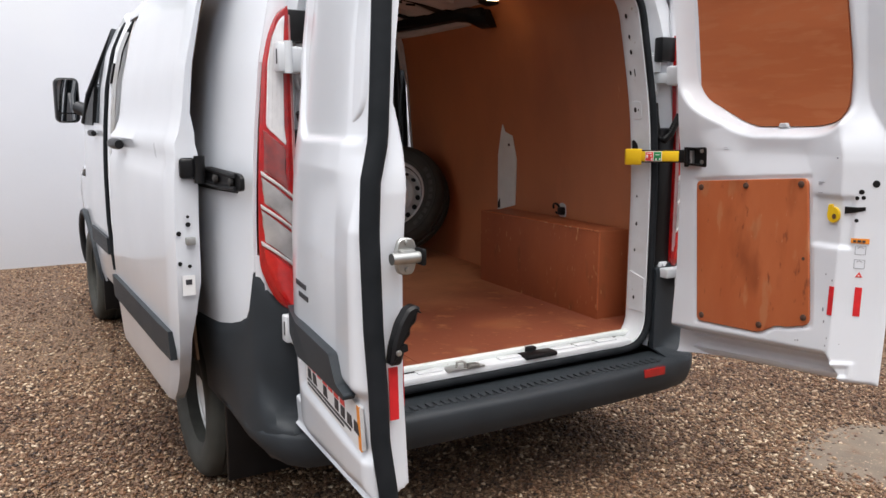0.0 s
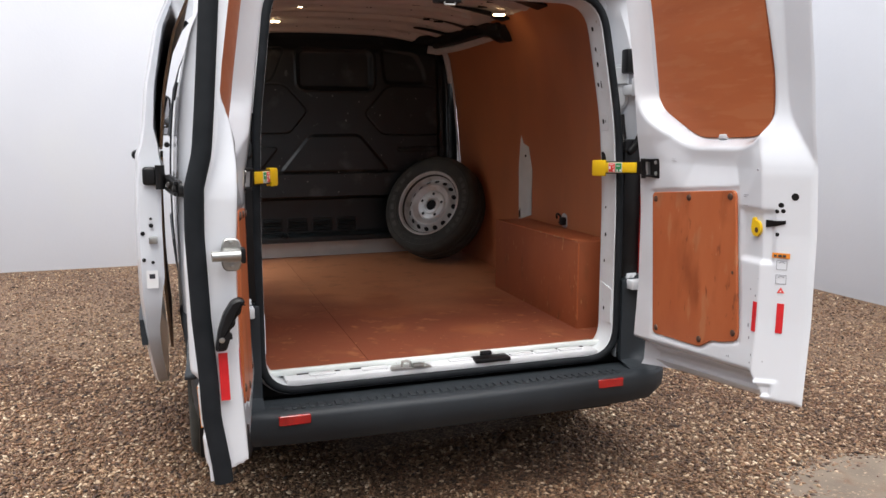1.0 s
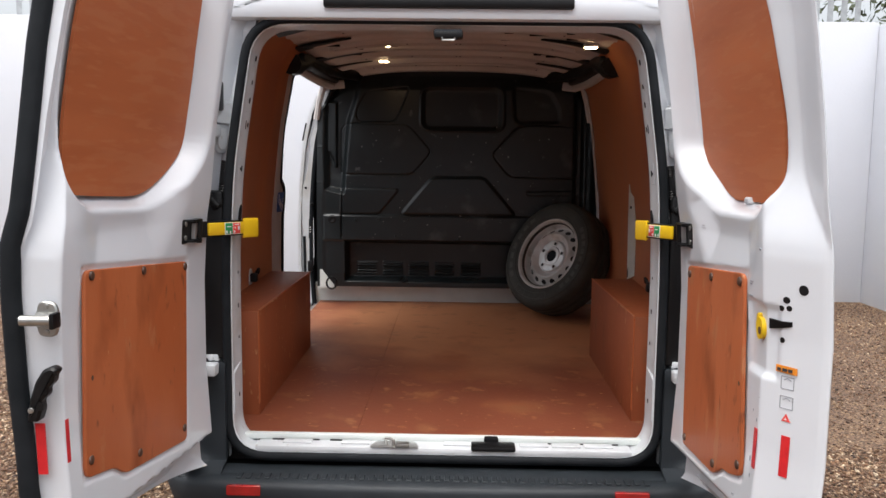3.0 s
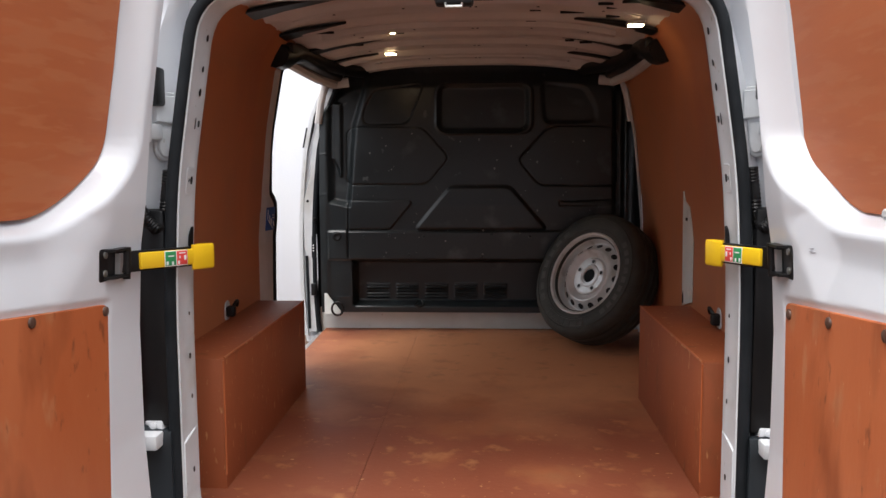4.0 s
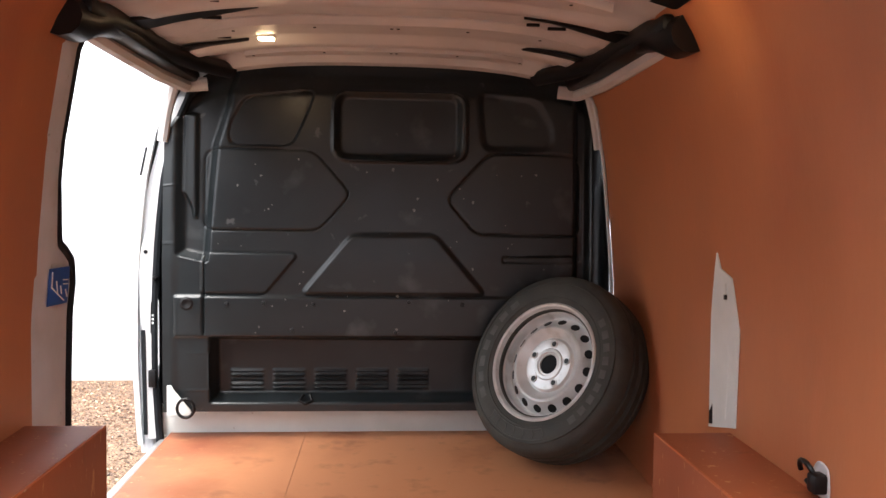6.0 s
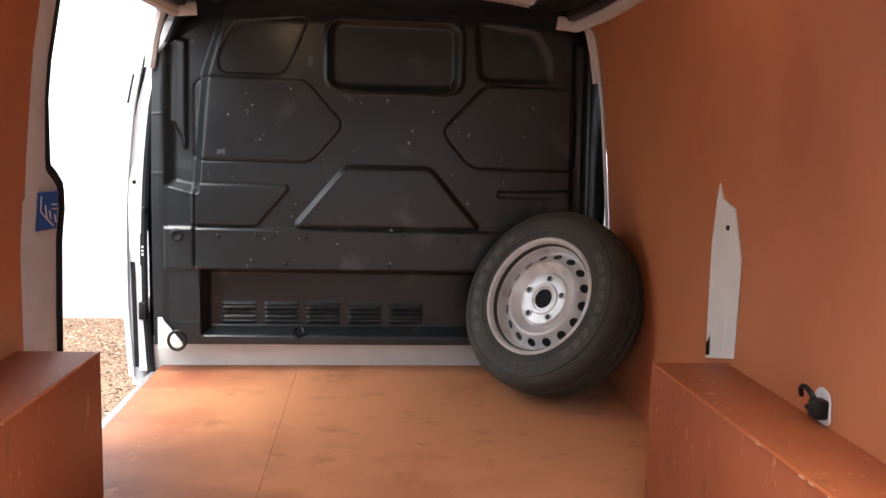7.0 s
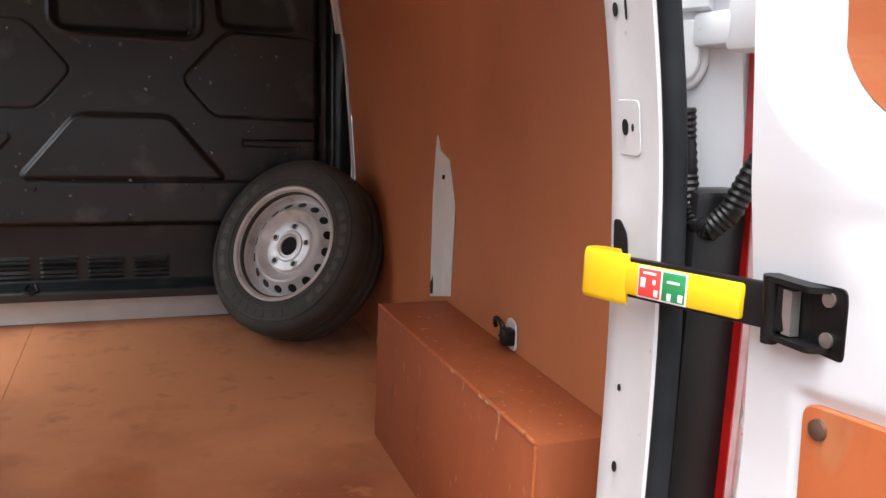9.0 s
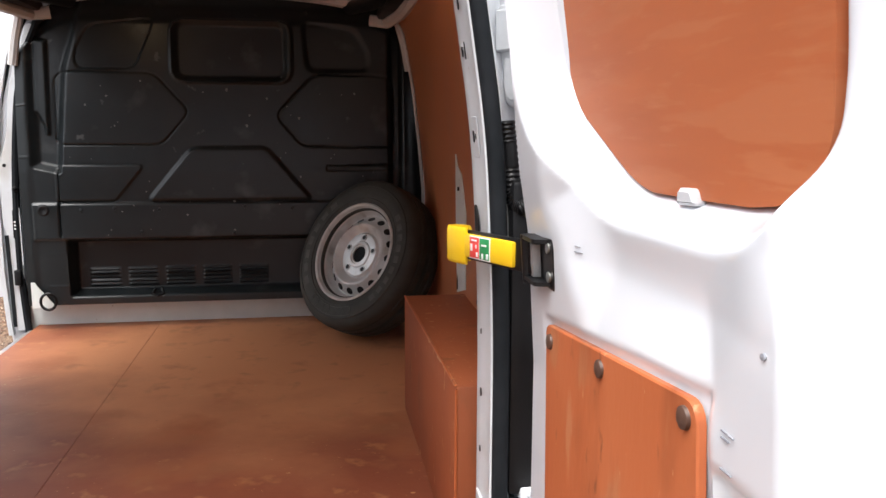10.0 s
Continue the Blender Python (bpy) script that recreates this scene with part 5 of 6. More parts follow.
for i, z in enumerate(np.linspace(0.42, 2.0, 50)):
    for j, f in enumerate(np.linspace(0, 1, 24)):
        y = float(door_end(z)) + (float(door_front(z)) - float(door_end(z))) * f
        x = float(side_x(z)) + OUT - 0.012 * math.exp(-((z - 1.30) / 0.035) ** 2) * (0.3 + 0.7 * (f > 0.08)) - float(set_back(z)) * (0.020 + 0.026 * f)
        round_off = 0.014 * max(0.0, 1 - f / 0.015) ** 2
        P[i, j], Q[i, j] = (-(x - round_off), y, z), (-(x - float(door_thick(z))), y + 0.012 * (f < 0.02), z)
sd = part("sliding_door", slab(P, Q), WHITE, van, "open white sliding side door")
part("front_seal", tube([(-(float(side_x(z)) + OUT - 0.030 - 0.046 * float(set_back(z))), float(door_front(z)) + 0.006, z) for z in np.linspace(0.46, 1.97, 40)], 0.013, 8), RUBBER, sd, "black rubber leading edge seal")
part("rub_strip", side_panel(0.34, 1.49, lambda y: 0.635, lambda y: 0.735, -1, OUT + 0.018, 0.022, 6, 8), BLACK_PLASTIC, sd, "dark grey rubbing strip")
part("door_handle", tube([(-(float(side_x(1.33)) + OUT + 0.02), y, 1.33) for y in (1.08, 1.12, 1.24, 1.29)], 0.022, 10, taper=(0.8, 1, 1, 0.8)), BLACK, sd, "black door handle")
part("inner_panel", side_panel(0.420, 1.42, lambda y: 0.60, lambda y: 1.34, -1, OUT - 0.086, 0.010, 12, 6), PLY_EDGE, sd, "dark inner lining")
part("window_blank", side_panel(0.420, 1.42, lambda y: 1.37, lambda y: 1.93, -1, OUT - 0.084, 0.010, 10, 6), PLY_EDGE, sd, "dark inner lining")
for y, z, r in ((0.253, 1.10, 0.008), (0.253, 1.072, 0.008), (0.253, 1.125, 0.005), (0.253, 0.975, 0.007), (0.253, 0.965, 0.006)):
    part("edge_hole", lathe(((0.001, 0), (r, 0), (r, 0.002), (0.001, 0.002)), 12, pose(-1.075 - 0.03 * ((z * 100) % 2 > 1), y, z, 90, 0, 0)), BLACK, sd)
part("edge_label", box((-1.10, 0.2525, 0.87), (-1.06, 0.2545, 0.935), 0.0), PAPER, sd)
part("label_bar", box((-1.09, 0.2515, 0.905), (-1.07, 0.2530, 0.922), 0.0), DARKINK, sd)
part("lock_striker", box((-1.085, 0.235, 1.035), (-1.055, 0.26, 1.06), 0.004), ZINC, sd)
arm = part("slide_arm", prism(rounded(((0.00, 1.224), (0.03, 1.218), (0.25, 1.226), (0.27, 1.235), (0.27, 1.272), (0.24, 1.285), (0.02, 1.272), (0.00, 1.262)), 0.010), lambda u, v, d: (-0.962 - 0.16 * u - d, u, v), 0.012, 0.002), BLACK, van, "black sliding door roller arm")
part("arm_rib", tube([(-0.985, 0.02, 1.266), (-1.000, 0.14, 1.272), (-1.016, 0.25, 1.278)], 0.007, 8), BLACK, arm)
part("arm_rib", tube([(-0.985, 0.02, 1.228), (-1.000, 0.14, 1.226), (-1.016, 0.25, 1.234)], 0.007, 8), BLACK, arm)
part("arm_hinge", box((-1.095, 0.236, 1.246), (-1.045, 0.262, 1.312), 0.012, 3), BLACK, arm)
part("hinge_barrel", tube([(-1.035, 0.235, 1.232), (-1.035, 0.235, 1.318)], 0.017, 12), BLACK, arm)
part("hinge_barrel", tube([(-1.050, 0.242, 1.262), (-1.020, 0.248, 1.262)], 0.020, 12), BLACK, arm)
for y, z in ((0.05, 1.246), (0.16, 1.250)):
    part("arm_roller", lathe(((0.001, 0), (0.013, 0), (0.013, 0.010), (0.004, 0.014), (0.001, 0.014)), 14, pose(-0.976 - 0.16 * y, y, z, 0, -90, 0)), DARK_STEEL, arm)
part("slide_rail", side_panel(0.12, 1.40, lambda y: 1.205, lambda y: 1.240, -1, 0.004, 0.012, 4, 16), BLACK, van, "dark sliding door rail")

part("door_gap", side_panel(2.575, 2.70, lambda y: 0.52, lambda y: 1.97, -1, -0.012, 0.02, 30, 4), BLACK, van, "dark gap behind the front door")
part("pillar_cover", side_panel(2.49, 2.575, lambda y: 0.56, lambda y: 1.90, -1, -0.006, 0.02, 24, 4), JAMB, van, "white pillar between the side doors")
part("pillar_latch", side_panel(2.500, 2.550, lambda y: 1.62, lambda y: 1.73, -1, 0.006, 0.012, 4, 3), BLACK, van, "black pillar latch plate")
for y, r, back in ((2.645, 0.014, 0.002), (2.528, 0.012, 0.026)):
    part("pillar_rubber", tube([(-(float(side_x(z)) - back), y - 0.06 * max(0, z - 1.6), z) for z in np.linspace(0.55, 1.96, 30)], r, 8), RUBBER, van, "black rubber door seal")
fd_low = lambda y: arch(y, 3.77, 0.44, 0.42)
front_door = part("front_door", side_panel(2.665, 3.62, fd_low, lambda y: 1.40, -1, 0.002, 0.05, 24, 34), WHITE, van, "white front door")
part("door_glass", side_panel(2.86, 3.46, lambda y: 1.40, lambda y: 1.93 - max(0, y - 2.95) * 0.85, -1, -0.012, 0.006, 12, 14), DARK_GLASS, front_door)
part("door_upper", side_panel(2.665, 2.88, lambda y: 1.40, lambda y: 1.955 - 0.1 * max(0, 2.66 - y), -1, 0.004, 0.03, 14, 10), WHITE, front_door)
part("door_window_frame", tube([(-(float(side_x(z)) + 0.002), y, z) for y, z in ((2.88, 1.40), (2.89, 1.70), (2.91, 1.945), (3.02, 1.955), (3.42, 1.58), (3.60, 1.40))], 0.018, 8), BLACK_PLASTIC, front_door)
part("window_rubber", tube([(-(float(side_x(z)) + 0.006), y, z) for y, z in ((2.90, 1.40), (2.91, 1.70), (2.93, 1.915), (3.0, 1.925), (3.42, 1.57), (3.54, 1.40))], 0.012, 6), RUBBER, front_door)
part("mirror_base", side_panel(3.12, 3.60, lambda y: 1.385, lambda y: 1.40 + 0.46 * (3.60 - y), -1, 0.010, 0.02, 6, 10), BLACK, front_door, "black mirror base triangle")
part("door_handle", tube([(-(float(side_x(1.34)) + 0.028), y, 1.34) for y in (2.90, 2.94, 3.05, 3.09)], 0.020, 10, taper=(0.8, 1, 1, 0.8)), BLACK, front_door, "black door handle")
part("rub_strip", side_panel(2.68, 3.36, lambda y: 0.635, lambda y: 0.735, -1, 0.020, 0.022, 6, 8), BLACK_PLASTIC, front_door, "dark grey rubbing strip")
part("front_door", side_panel(2.60, 3.62, fd_low, lambda y: 1.40, 1, 0.002, 0.05, 24, 34), WHITE, van, "white front door")
mirror = part("door_mirror", box((-1.115, 3.86, 1.395), (-0.955, 4.00, 1.705), 0.04, 4), BLACK, van, "black door mirror")
part("mirror_glass", prism(rounded(((-1.100, 1.465), (-0.970, 1.465), (-0.970, 1.690), (-1.100, 1.690)), 0.03), lambda u, v, d: (u, 3.862 - d, v), 0.004), MIRROR, mirror)
part("wide_glass", prism(rounded(((-1.095, 1.405), (-0.975, 1.405), (-0.975, 1.455), (-1.095, 1.455)), 0.012), lambda u, v, d: (u, 3.862 - d, v), 0.004), MIRROR, mirror)
part("mirror_arm", tube([(-0.87, 3.56, 1.45), (-0.92, 3.72, 1.47), (-0.97, 3.88, 1.50), (-1.00, 3.94, 1.52)], 0.046, 10), BLACK, mirror)

# side opening: pillars, seals, sill
pts = [(-(float(side_x(z)) - 0.035), 2.545, z) for z in np.linspace(0.52, 2.0, 24)]
part("door_pillar", tube(pts, 0.036, 12, squash=(Vector((0, 1, 0)), 0.85)), WHITE, van, "white pillar beside the side opening")
part("side_seal", tube([(x + 0.055, 2.500, z) for x, _, z in pts], 0.016, 8), RUBBER, van, "black rubber side door seal")
flange = ((-0.80, 1.93), (-0.855, 1.78), (-0.889, 1.647), (-0.915, 1.433), (-0.948, 1.334), (-0.953, 1.254), (-0.951, 1.064), (-0.940, 1.02), (-0.932, 0.58), (-0.880, 0.58), (-0.879, 0.869), (-0.881, 1.145), (-0.878, 1.323), (-0.862, 1.51), (-0.838, 1.648), (-0.805, 1.78), (-0.76, 1.93))
fl = part("pillar_flange", prism(rounded(flange, 0.03), lambda u, v, d: (u, 2.505 - d, v), 0.014, 0.003), JAMB, van, "white pillar flange beside the side opening")
part("flange_hole", lathe(((0.001, 0), (0.008, 0), (0.007, 0.002), (0.001, 0.002)), 14, pose(-0.927, 2.4905, 1.323, 90, 0, 0)), BLACK, fl)
part("stop_buffer", lathe(((0.001, 0), (0.012, 0), (0.010, 0.016), (0.006, 0.022), (0.001, 0.022)), 14, pose(-0.889, 2.4905, 1.220, 90, 0, 0)), BLACK, fl, "black rubber buffer")
part("lock_plate", prism(rounded(((-0.910, 0.998), (-0.888, 0.998), (-0.886, 1.13), (-0.908, 1.13)), 0.011), lambda u, v, d: (u, 2.4915 - d, v), 0.005, 0.001), BLACK, fl, "black lock plate")
for z in (1.04, 1.055, 1.07):
    part("plate_mark", box((-0.903, 2.4850, z), (-0.894, 2.4870, z + 0.008), 0.0), PAPER, fl)
part("flange_trim", prism(((-0.946, 1.015), (-0.930, 1.015), (-0.922, 0.60), (-0.936, 0.60)), lambda u, v, d: (u, 2.4905 - d, v), 0.006, 0.001), RUBBER, fl)
part("step_latch", box((-0.915, 2.470, 0.79), (-0.885, 2.492, 0.86), 0.006), BLACK, fl)
pillar_edge = table(((0.55, 1.61), (1.00, 1.625), (1.206, 1.640), (1.283, 1.645), (1.351, 1.625), (1.382, 1.575), (1.404, 1.525), (1.573, 1.472), (2.0, 1.45)))
rear_pts = [(-(float(wall_x(z)) + 0.012), float(pillar_edge(z)), z) for z in np.linspace(0.56, 1.98, 60)]
part("side_seal", tube(rear_pts, 0.014, 8), RUBBER, van, "black rubber side door seal")
P, Q = np.zeros((60, 9, 3)), np.zeros((60, 9, 3))
for i, z in enumerate(np.linspace(0.56, 1.98, 60)):
    for j, y in enumerate(np.linspace(1.28, float(pillar_edge(z)) - 0.006, 9)):
        x = float(wall_x(z)) + 0.010 - 0.010 * max(0.0, 1 - abs(y - 1.47 + 0.10 * (z - 1.2)) / 0.10)
        P[i, j], Q[i, j] = (-x, y, z), (-x - 0.05, y, z)
cp = part("side_pillar", slab(P, Q), JAMB, van, "white side pillar")
on_pillar = lambda u, v, d: (-(float(wall_x(v)) - 0.002 - d), u, v)
part("pillar_label", prism(((1.455, 1.236), (1.588, 1.232), (1.588, 1.334), (1.455, 1.336)), on_pillar, 0.002), BLUE, cp, "blue instruction label")
for a, b in (((1.470, 1.326), (1.472, 1.285)), ((1.472, 1.285), (1.560, 1.242)), ((1.500, 1.300), (1.515, 1.262)), ((1.545, 1.300), (1.575, 1.298)), ((1.548, 1.288), (1.578, 1.286)), ((1.530, 1.285), (1.540, 1.262)), ((1.565, 1.272), (1.580, 1.250))):
    part("label_mark", tube([on_pillar(*a, 0.003), on_pillar((a[0] + b[0]) / 2, (a[1] + b[1]) / 2, 0.003), on_pillar(*b, 0.003)], 0.0018, 5), PAPER, cp)
part("side_sill", box((-0.878, 1.36, 0.545), (-0.848, 2.60, 0.580), 0.004), ALU, van, "worn aluminium side step edge")
part("side_step", box((-0.940, 1.40, 0.37), (-0.860, 2.60, 0.400), 0.01), BLACK_PLASTIC, van, "black plastic side step")
part("step_riser", box((-0.872, 1.40, 0.395), (-0.862, 2.60, 0.548), 0.003), JAMB, van)

# ---------------------------------------------------------------- load space lining

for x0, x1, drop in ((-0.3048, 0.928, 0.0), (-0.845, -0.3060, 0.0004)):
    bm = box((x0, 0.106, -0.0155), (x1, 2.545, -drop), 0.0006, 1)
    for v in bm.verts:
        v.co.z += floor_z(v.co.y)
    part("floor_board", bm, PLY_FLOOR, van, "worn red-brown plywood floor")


def lining(sign, far, y0=0.10, rows=34, columns=26):
    P, Q = np.zeros((rows, columns, 3)), np.zeros((rows, columns, 3))
    for i, z in enumerate(np.linspace(0.548, 2.04, rows)):
        for j, f in enumerate(np.linspace(0, 1, columns)):
            y = y0 + (far(z) - y0) * f
            x = min(float(wall_x(z)) + 0.030 * (y - 1.2), float(side_x(z) * taper(y)) - 0.030)
            P[i, j], Q[i, j] = (sign * x, y, z), (sign * (x + 0.009), y, z)
    return slab(P, Q)


wall_r = part("wall_lining", lining(1, lambda z: 2.44 - 0.10 * max(0, z - 1.4)), PLY, van, "red-brown plywood wall lining")
wall_l = part("wall_lining", lining(-1, lambda z: float(np.interp(z, (0.5, 1.325, 1.34, 1.39, 1.42, 1.57, 2.1), (1.385, 1.385, 1.44, 1.492, 1.485, 1.455, 1.44)))), PLY, van, "red-brown plywood wall lining")
part("lining_edge", tube([(min(float(wall_x(z)) + 0.030, float(side_x(z)) - 0.036), 2.447 - 0.10 * max(0, z - 1.4), z) for z in np.linspace(0.60, 1.99, 24)], 0.007, 6), JAMB, van, "pale edge trim")

STRIP = ((1.315, 1.405), (1.295, 1.365), (1.225, 1.345), (1.195, 1.22), (1.205, 0.972), (1.378, 0.930), (1.376, 1.24), (1.335, 1.36))
part("bare_strip", prism(STRIP, lambda u, v, d: (float(wall_x(v)) + 0.030 * (u - 1.2) - 0.001 - d, u, v), 0.004, 0.001), BARE, wall_r, "bare white metal where the lining is cut away")
part("strip_slot", prism(rounded(((1.350, 0.945), (1.374, 0.940), (1.374, 1.030), (1.352, 1.030)), 0.004), lambda u, v, d: (float(wall_x(v)) + 0.030 * (u - 1.2) - 0.0045 - d, u, v), 0.002), BLACK, wall_r)
part("strip_fold", tube([(float(wall_x(z)) + 0.030 * (y - 1.2) - 0.004, y, z) for y, z in ((1.262, 1.33), (1.258, 1.22), (1.252, 1.10), (1.262, 0.98))], 0.0035, 6), BARE, wall_r)
part("strip_hole", box((0.862, 1.245, 1.29), (0.868, 1.253, 1.302), 0.0), BLACK, wall_r)
for sign, y in ((1, 0.785), (-1, 0.90)):
    w = wall_r if sign > 0 else wall_l
    out = rounded(((y - 0.036, 0.953), (y + 0.024, 0.953), (y + 0.032, 1.00), (y + 0.012, 1.025), (y - 0.028, 1.018)), 0.02)
    part("socket_cutout", prism(out, lambda u, v, d: (sign * (0.885 + 0.030 * (u - 1.2) * 1.05 - 0.0015 - d), u, v), 0.004, 0.001), JAMB, w, "rough cut hole showing white metal")
    part("connector", box((sign * 0.855 - 0.016, y - 0.030, 0.965), (sign * 0.855 + 0.016, y + 0.005, 1.005), 0.008), BLACK, w, "black cable connector")
    part("cable", tube([(sign * (0.852 - 0.010 * math.sin(a)), y + 0.020 + 0.026 * math.cos(a), 0.994 + 0.026 * math.sin(a)) for a in [q * 0.42 for q in range(14)]], 0.0055, 8), BLACK, w)

for sign, far in ((1, 1.25), (-1, 1.345)):
    lo, hi = (0.690, 0.30, 0.548), (0.893, far, 0.950)
    a, b = (sign * lo[0], lo[1], lo[2]), (sign * hi[0], hi[1], hi[2])
    bx = part("wheel_box", box((min(a[0], b[0]), a[1], a[2]), (max(a[0], b[0]), b[1], b[2]), 0.004, 2), PLY_BOX, van, "red-brown plywood wheel arch box")
    part("box_edge", tube([(sign * 0.6905, 0.31, 0.9500), (sign * 0.6905, 0.6, 0.9505), (sign * 0.6905, far - 0.01, 0.9500)], 0.0035, 6), PLY_DOOR, bx)
    part("box_edge", tube([(sign * 0.6905, 0.3005, 0.60), (sign * 0.6905, 0.3005, 0.945)], 0.0035, 6), PLY_DOOR, bx)

rng = random.Random(8)
for bx, sign, far in [(ob, 1 if ob.name == "wheel_box" else -1, 1.25 if ob.name == "wheel_box" else 1.345) for ob in van.children if ob.name.startswith("wheel_box")]:
    for k in range(11):
        y, s = 0.34 + (far - 0.42) * rng.random(), 0.0014 + 0.0028 * rng.random() ** 2
        part("edge_chip", box((sign * 0.6895 - s, y - 2.2 * s, 0.9500 - s), (sign * 0.6895 + s, y + 2.2 * s, 0.9515), s * 0.4, 1), BARE_WOOD, bx)

# bulkhead
def bulkhead():
    nx, nz = 340, 260
    xs, zs = np.linspace(-0.845, 0.925, nx), np.linspace(0.705, 2.075, nz)
    X, Z = np.meshgrid(xs, zs)
    lift = np.zeros_like(X)
    def emboss(poly, h, w=0.016, grow=0.0):
        return h * inside(sdf(X, Z, poly) - grow, w)
    def groove(poly, h, r=0.05, depth=0.007, w=0.006):
        d = sdf(X, Z, rounded(poly, r, 5) if r else poly)
        return h * inside(d, 0.010) - depth * inside(np.abs(d) - 0.002, w)
    lift += groove(((-0.70, 1.73), (-0.275, 1.728), (-0.127, 1.560), (-0.250, 1.415), (-0.70, 1.415)), 0.004, 0.04, 0.010, 0.008)
    lift += groove(((0.78, 1.73), (0.41, 1.725), (0.245, 1.545), (0.362, 1.408), (0.78, 1.402)), -0.004, 0.04, 0.010, 0.008)
    trapezium = sdf(X, Z, rounded(((-0.318, 1.168), (-0.125, 1.400), (0.200, 1.402), (0.400, 1.168)), 0.03, 5))
    lift += 0.017 * inside(trapezium, 0.020) - 0.004 * inside(np.abs(trapezium - 0.012), 0.008)
    lift += groove(((-0.70, 1.328), (-0.343, 1.328), (-0.335, 1.312), (-0.455, 1.168), (-0.70, 1.168)), 0.009, 0.012, 0.006, 0.008)
    lift += groove(((0.470, 1.318), (0.78, 1.322), (0.78, 1.300), (0.470, 1.298)), -0.005, 0.008)
    lift += groove(((-0.600, 1.745), (-0.600, 1.82), (-0.54, 1.93), (-0.27, 1.965), (-0.30, 1.88), (-0.36, 1.745)), -0.010, 0.04, 0.008, 0.010)
    lift += emboss(rounded(((0.665, 1.745), (0.665, 1.83), (0.60, 1.94), (0.37, 1.965), (0.39, 1.745)), 0.04), -0.016, 0.030)
    lift += emboss(rounded(((-0.205, 1.685), (0.325, 1.685), (0.325, 1.965), (-0.205, 1.965)), 0.07), 0.016, 0.012)
    lift += emboss(rounded(((-0.185, 1.703), (0.295, 1.703), (0.295, 1.950), (-0.185, 1.950)), 0.05), -0.038, 0.034)
    # channel at the side-door post, its lip, and the outer flange
    channel = ((-0.785, 1.325), (-0.682, 1.300), (-0.668, 1.545), (-0.652, 1.75), (-0.600, 1.92), (-0.560, 2.2), (-0.785, 2.2))
    lift += emboss(channel, -0.042, 0.045)
    lift += 0.010 * inside(np.abs(sdf(X, Z, channel) - 0.014), 0.020) * inside(Z - 1.45, 0.2)
    lift += emboss(((-0.775, 1.56), (-0.742, 1.50), (-0.735, 1.46), (-0.725, 1.46), (-0.728, 1.90), (-0.775, 1.95)), 0.020, 0.014)
    lift -= 0.022 * inside(np.abs(X + 0.690) - 0.002, 0.010) * inside(Z - 1.31, 0.02) * inside(1.01 - Z, 0.02)
    lift += 0.007 * inside(X + 0.800, 0.030)
    lift += 0.003 * inside(np.abs(Z - 1.60) - 0.002, 0.010) * inside(X + 0.78, 0.02)
    lift += 0.003 * inside(np.abs(Z - 1.36) - 0.002, 0.010) * inside(X + 0.78, 0.02)
    # recessed margin towards the plain side
    lift -= 0.045 * inside(0.762 - X, 0.030) * inside(X - 0.815, 0.03)
    # small pressed corner mark low down
    low_mark = sdf(X, Z, ((-0.80, 0.79), (-0.672, 0.79), (-0.672, 0.935), (-0.80, 0.935)))
    lift += 0.004 * inside(np.abs(low_mark) - 0.001, 0.008) * (X > -0.76)
    lift += emboss(((-0.80, 1.158), (0.95, 1.158), (0.95, 1.000), (-0.80, 1.000)), 0.014, 0.010)
    lift += emboss(((-0.66, 0.99), (0.95, 0.99), (0.95, 0.75), (-0.66, 0.75)), -0.088, 0.03)
    for k in range(5):
        x0 = -0.60 + 0.165 * k
        for q in range(5):
            z0 = 0.775 + 0.018 * q
            lift += emboss(((x0, z0), (x0 + 0.125, z0), (x0 + 0.125, z0 + 0.006), (x0, z0 + 0.006)), 0.010, 0.008)
    lift -= 0.10 * inside(0.86 - X, 0.10)
    lift -= 0.06 * inside(1.985 - Z, 0.10)
    P, Q = np.zeros((nz, nx, 3)), np.zeros((nz, nx, 3))
    y = 2.425 + 0.05 * np.clip((Z - 1.3) / 0.75, 0, 1) - lift + 0.008 * np.clip((1.0 - Z) / 0.3, 0, 1)
    corner = np.clip((np.abs(X - 0.03) - 0.62) / 0.25, 0, 1)
    Zc = Z - 0.20 * corner ** 2 * np.clip((Z - 1.55) / 0.5, 0, 1)
    P[..., 0], P[..., 1], P[..., 2] = X, y, Zc
    Q[..., 0], Q[..., 1], Q[..., 2] = X, 2.576, Zc
    return slab(P, Q)


bulk = part("bulkhead", bulkhead(), BULK, van, "scuffed black pressed steel bulkhead", 60)
part("bulkhead_riser", box((-0.878, 2.535, 0.560), (0.925, 2.575, 0.715), 0.006), BARE, van, "white painted riser below the bulkhead")
part("riser_corner", prism(((-0.824, 0.70), (-0.735, 0.70), (-0.735, 0.718), (-0.800, 0.800), (-0.808, 0.815), (-0.824, 0.815)), lambda u, v, d: (u, 2.406 - d, v), 0.006, 0.001), BARE, van, "white painted corner beside the bulkhead")
edge = [(min(0.90, float(side_x(z)) - 0.045), z) for z in (0.50, 1.20, 1.45, 1.60, 1.75, 1.85, 1.95, 2.00)]
part("bulkhead_back", prism([(-x, z) for x, z in edge] + [(x, z) for x, z in reversed(edge)], lambda u, v, t: (u, 2.58 + t, v), 0.04), BLACK, van)
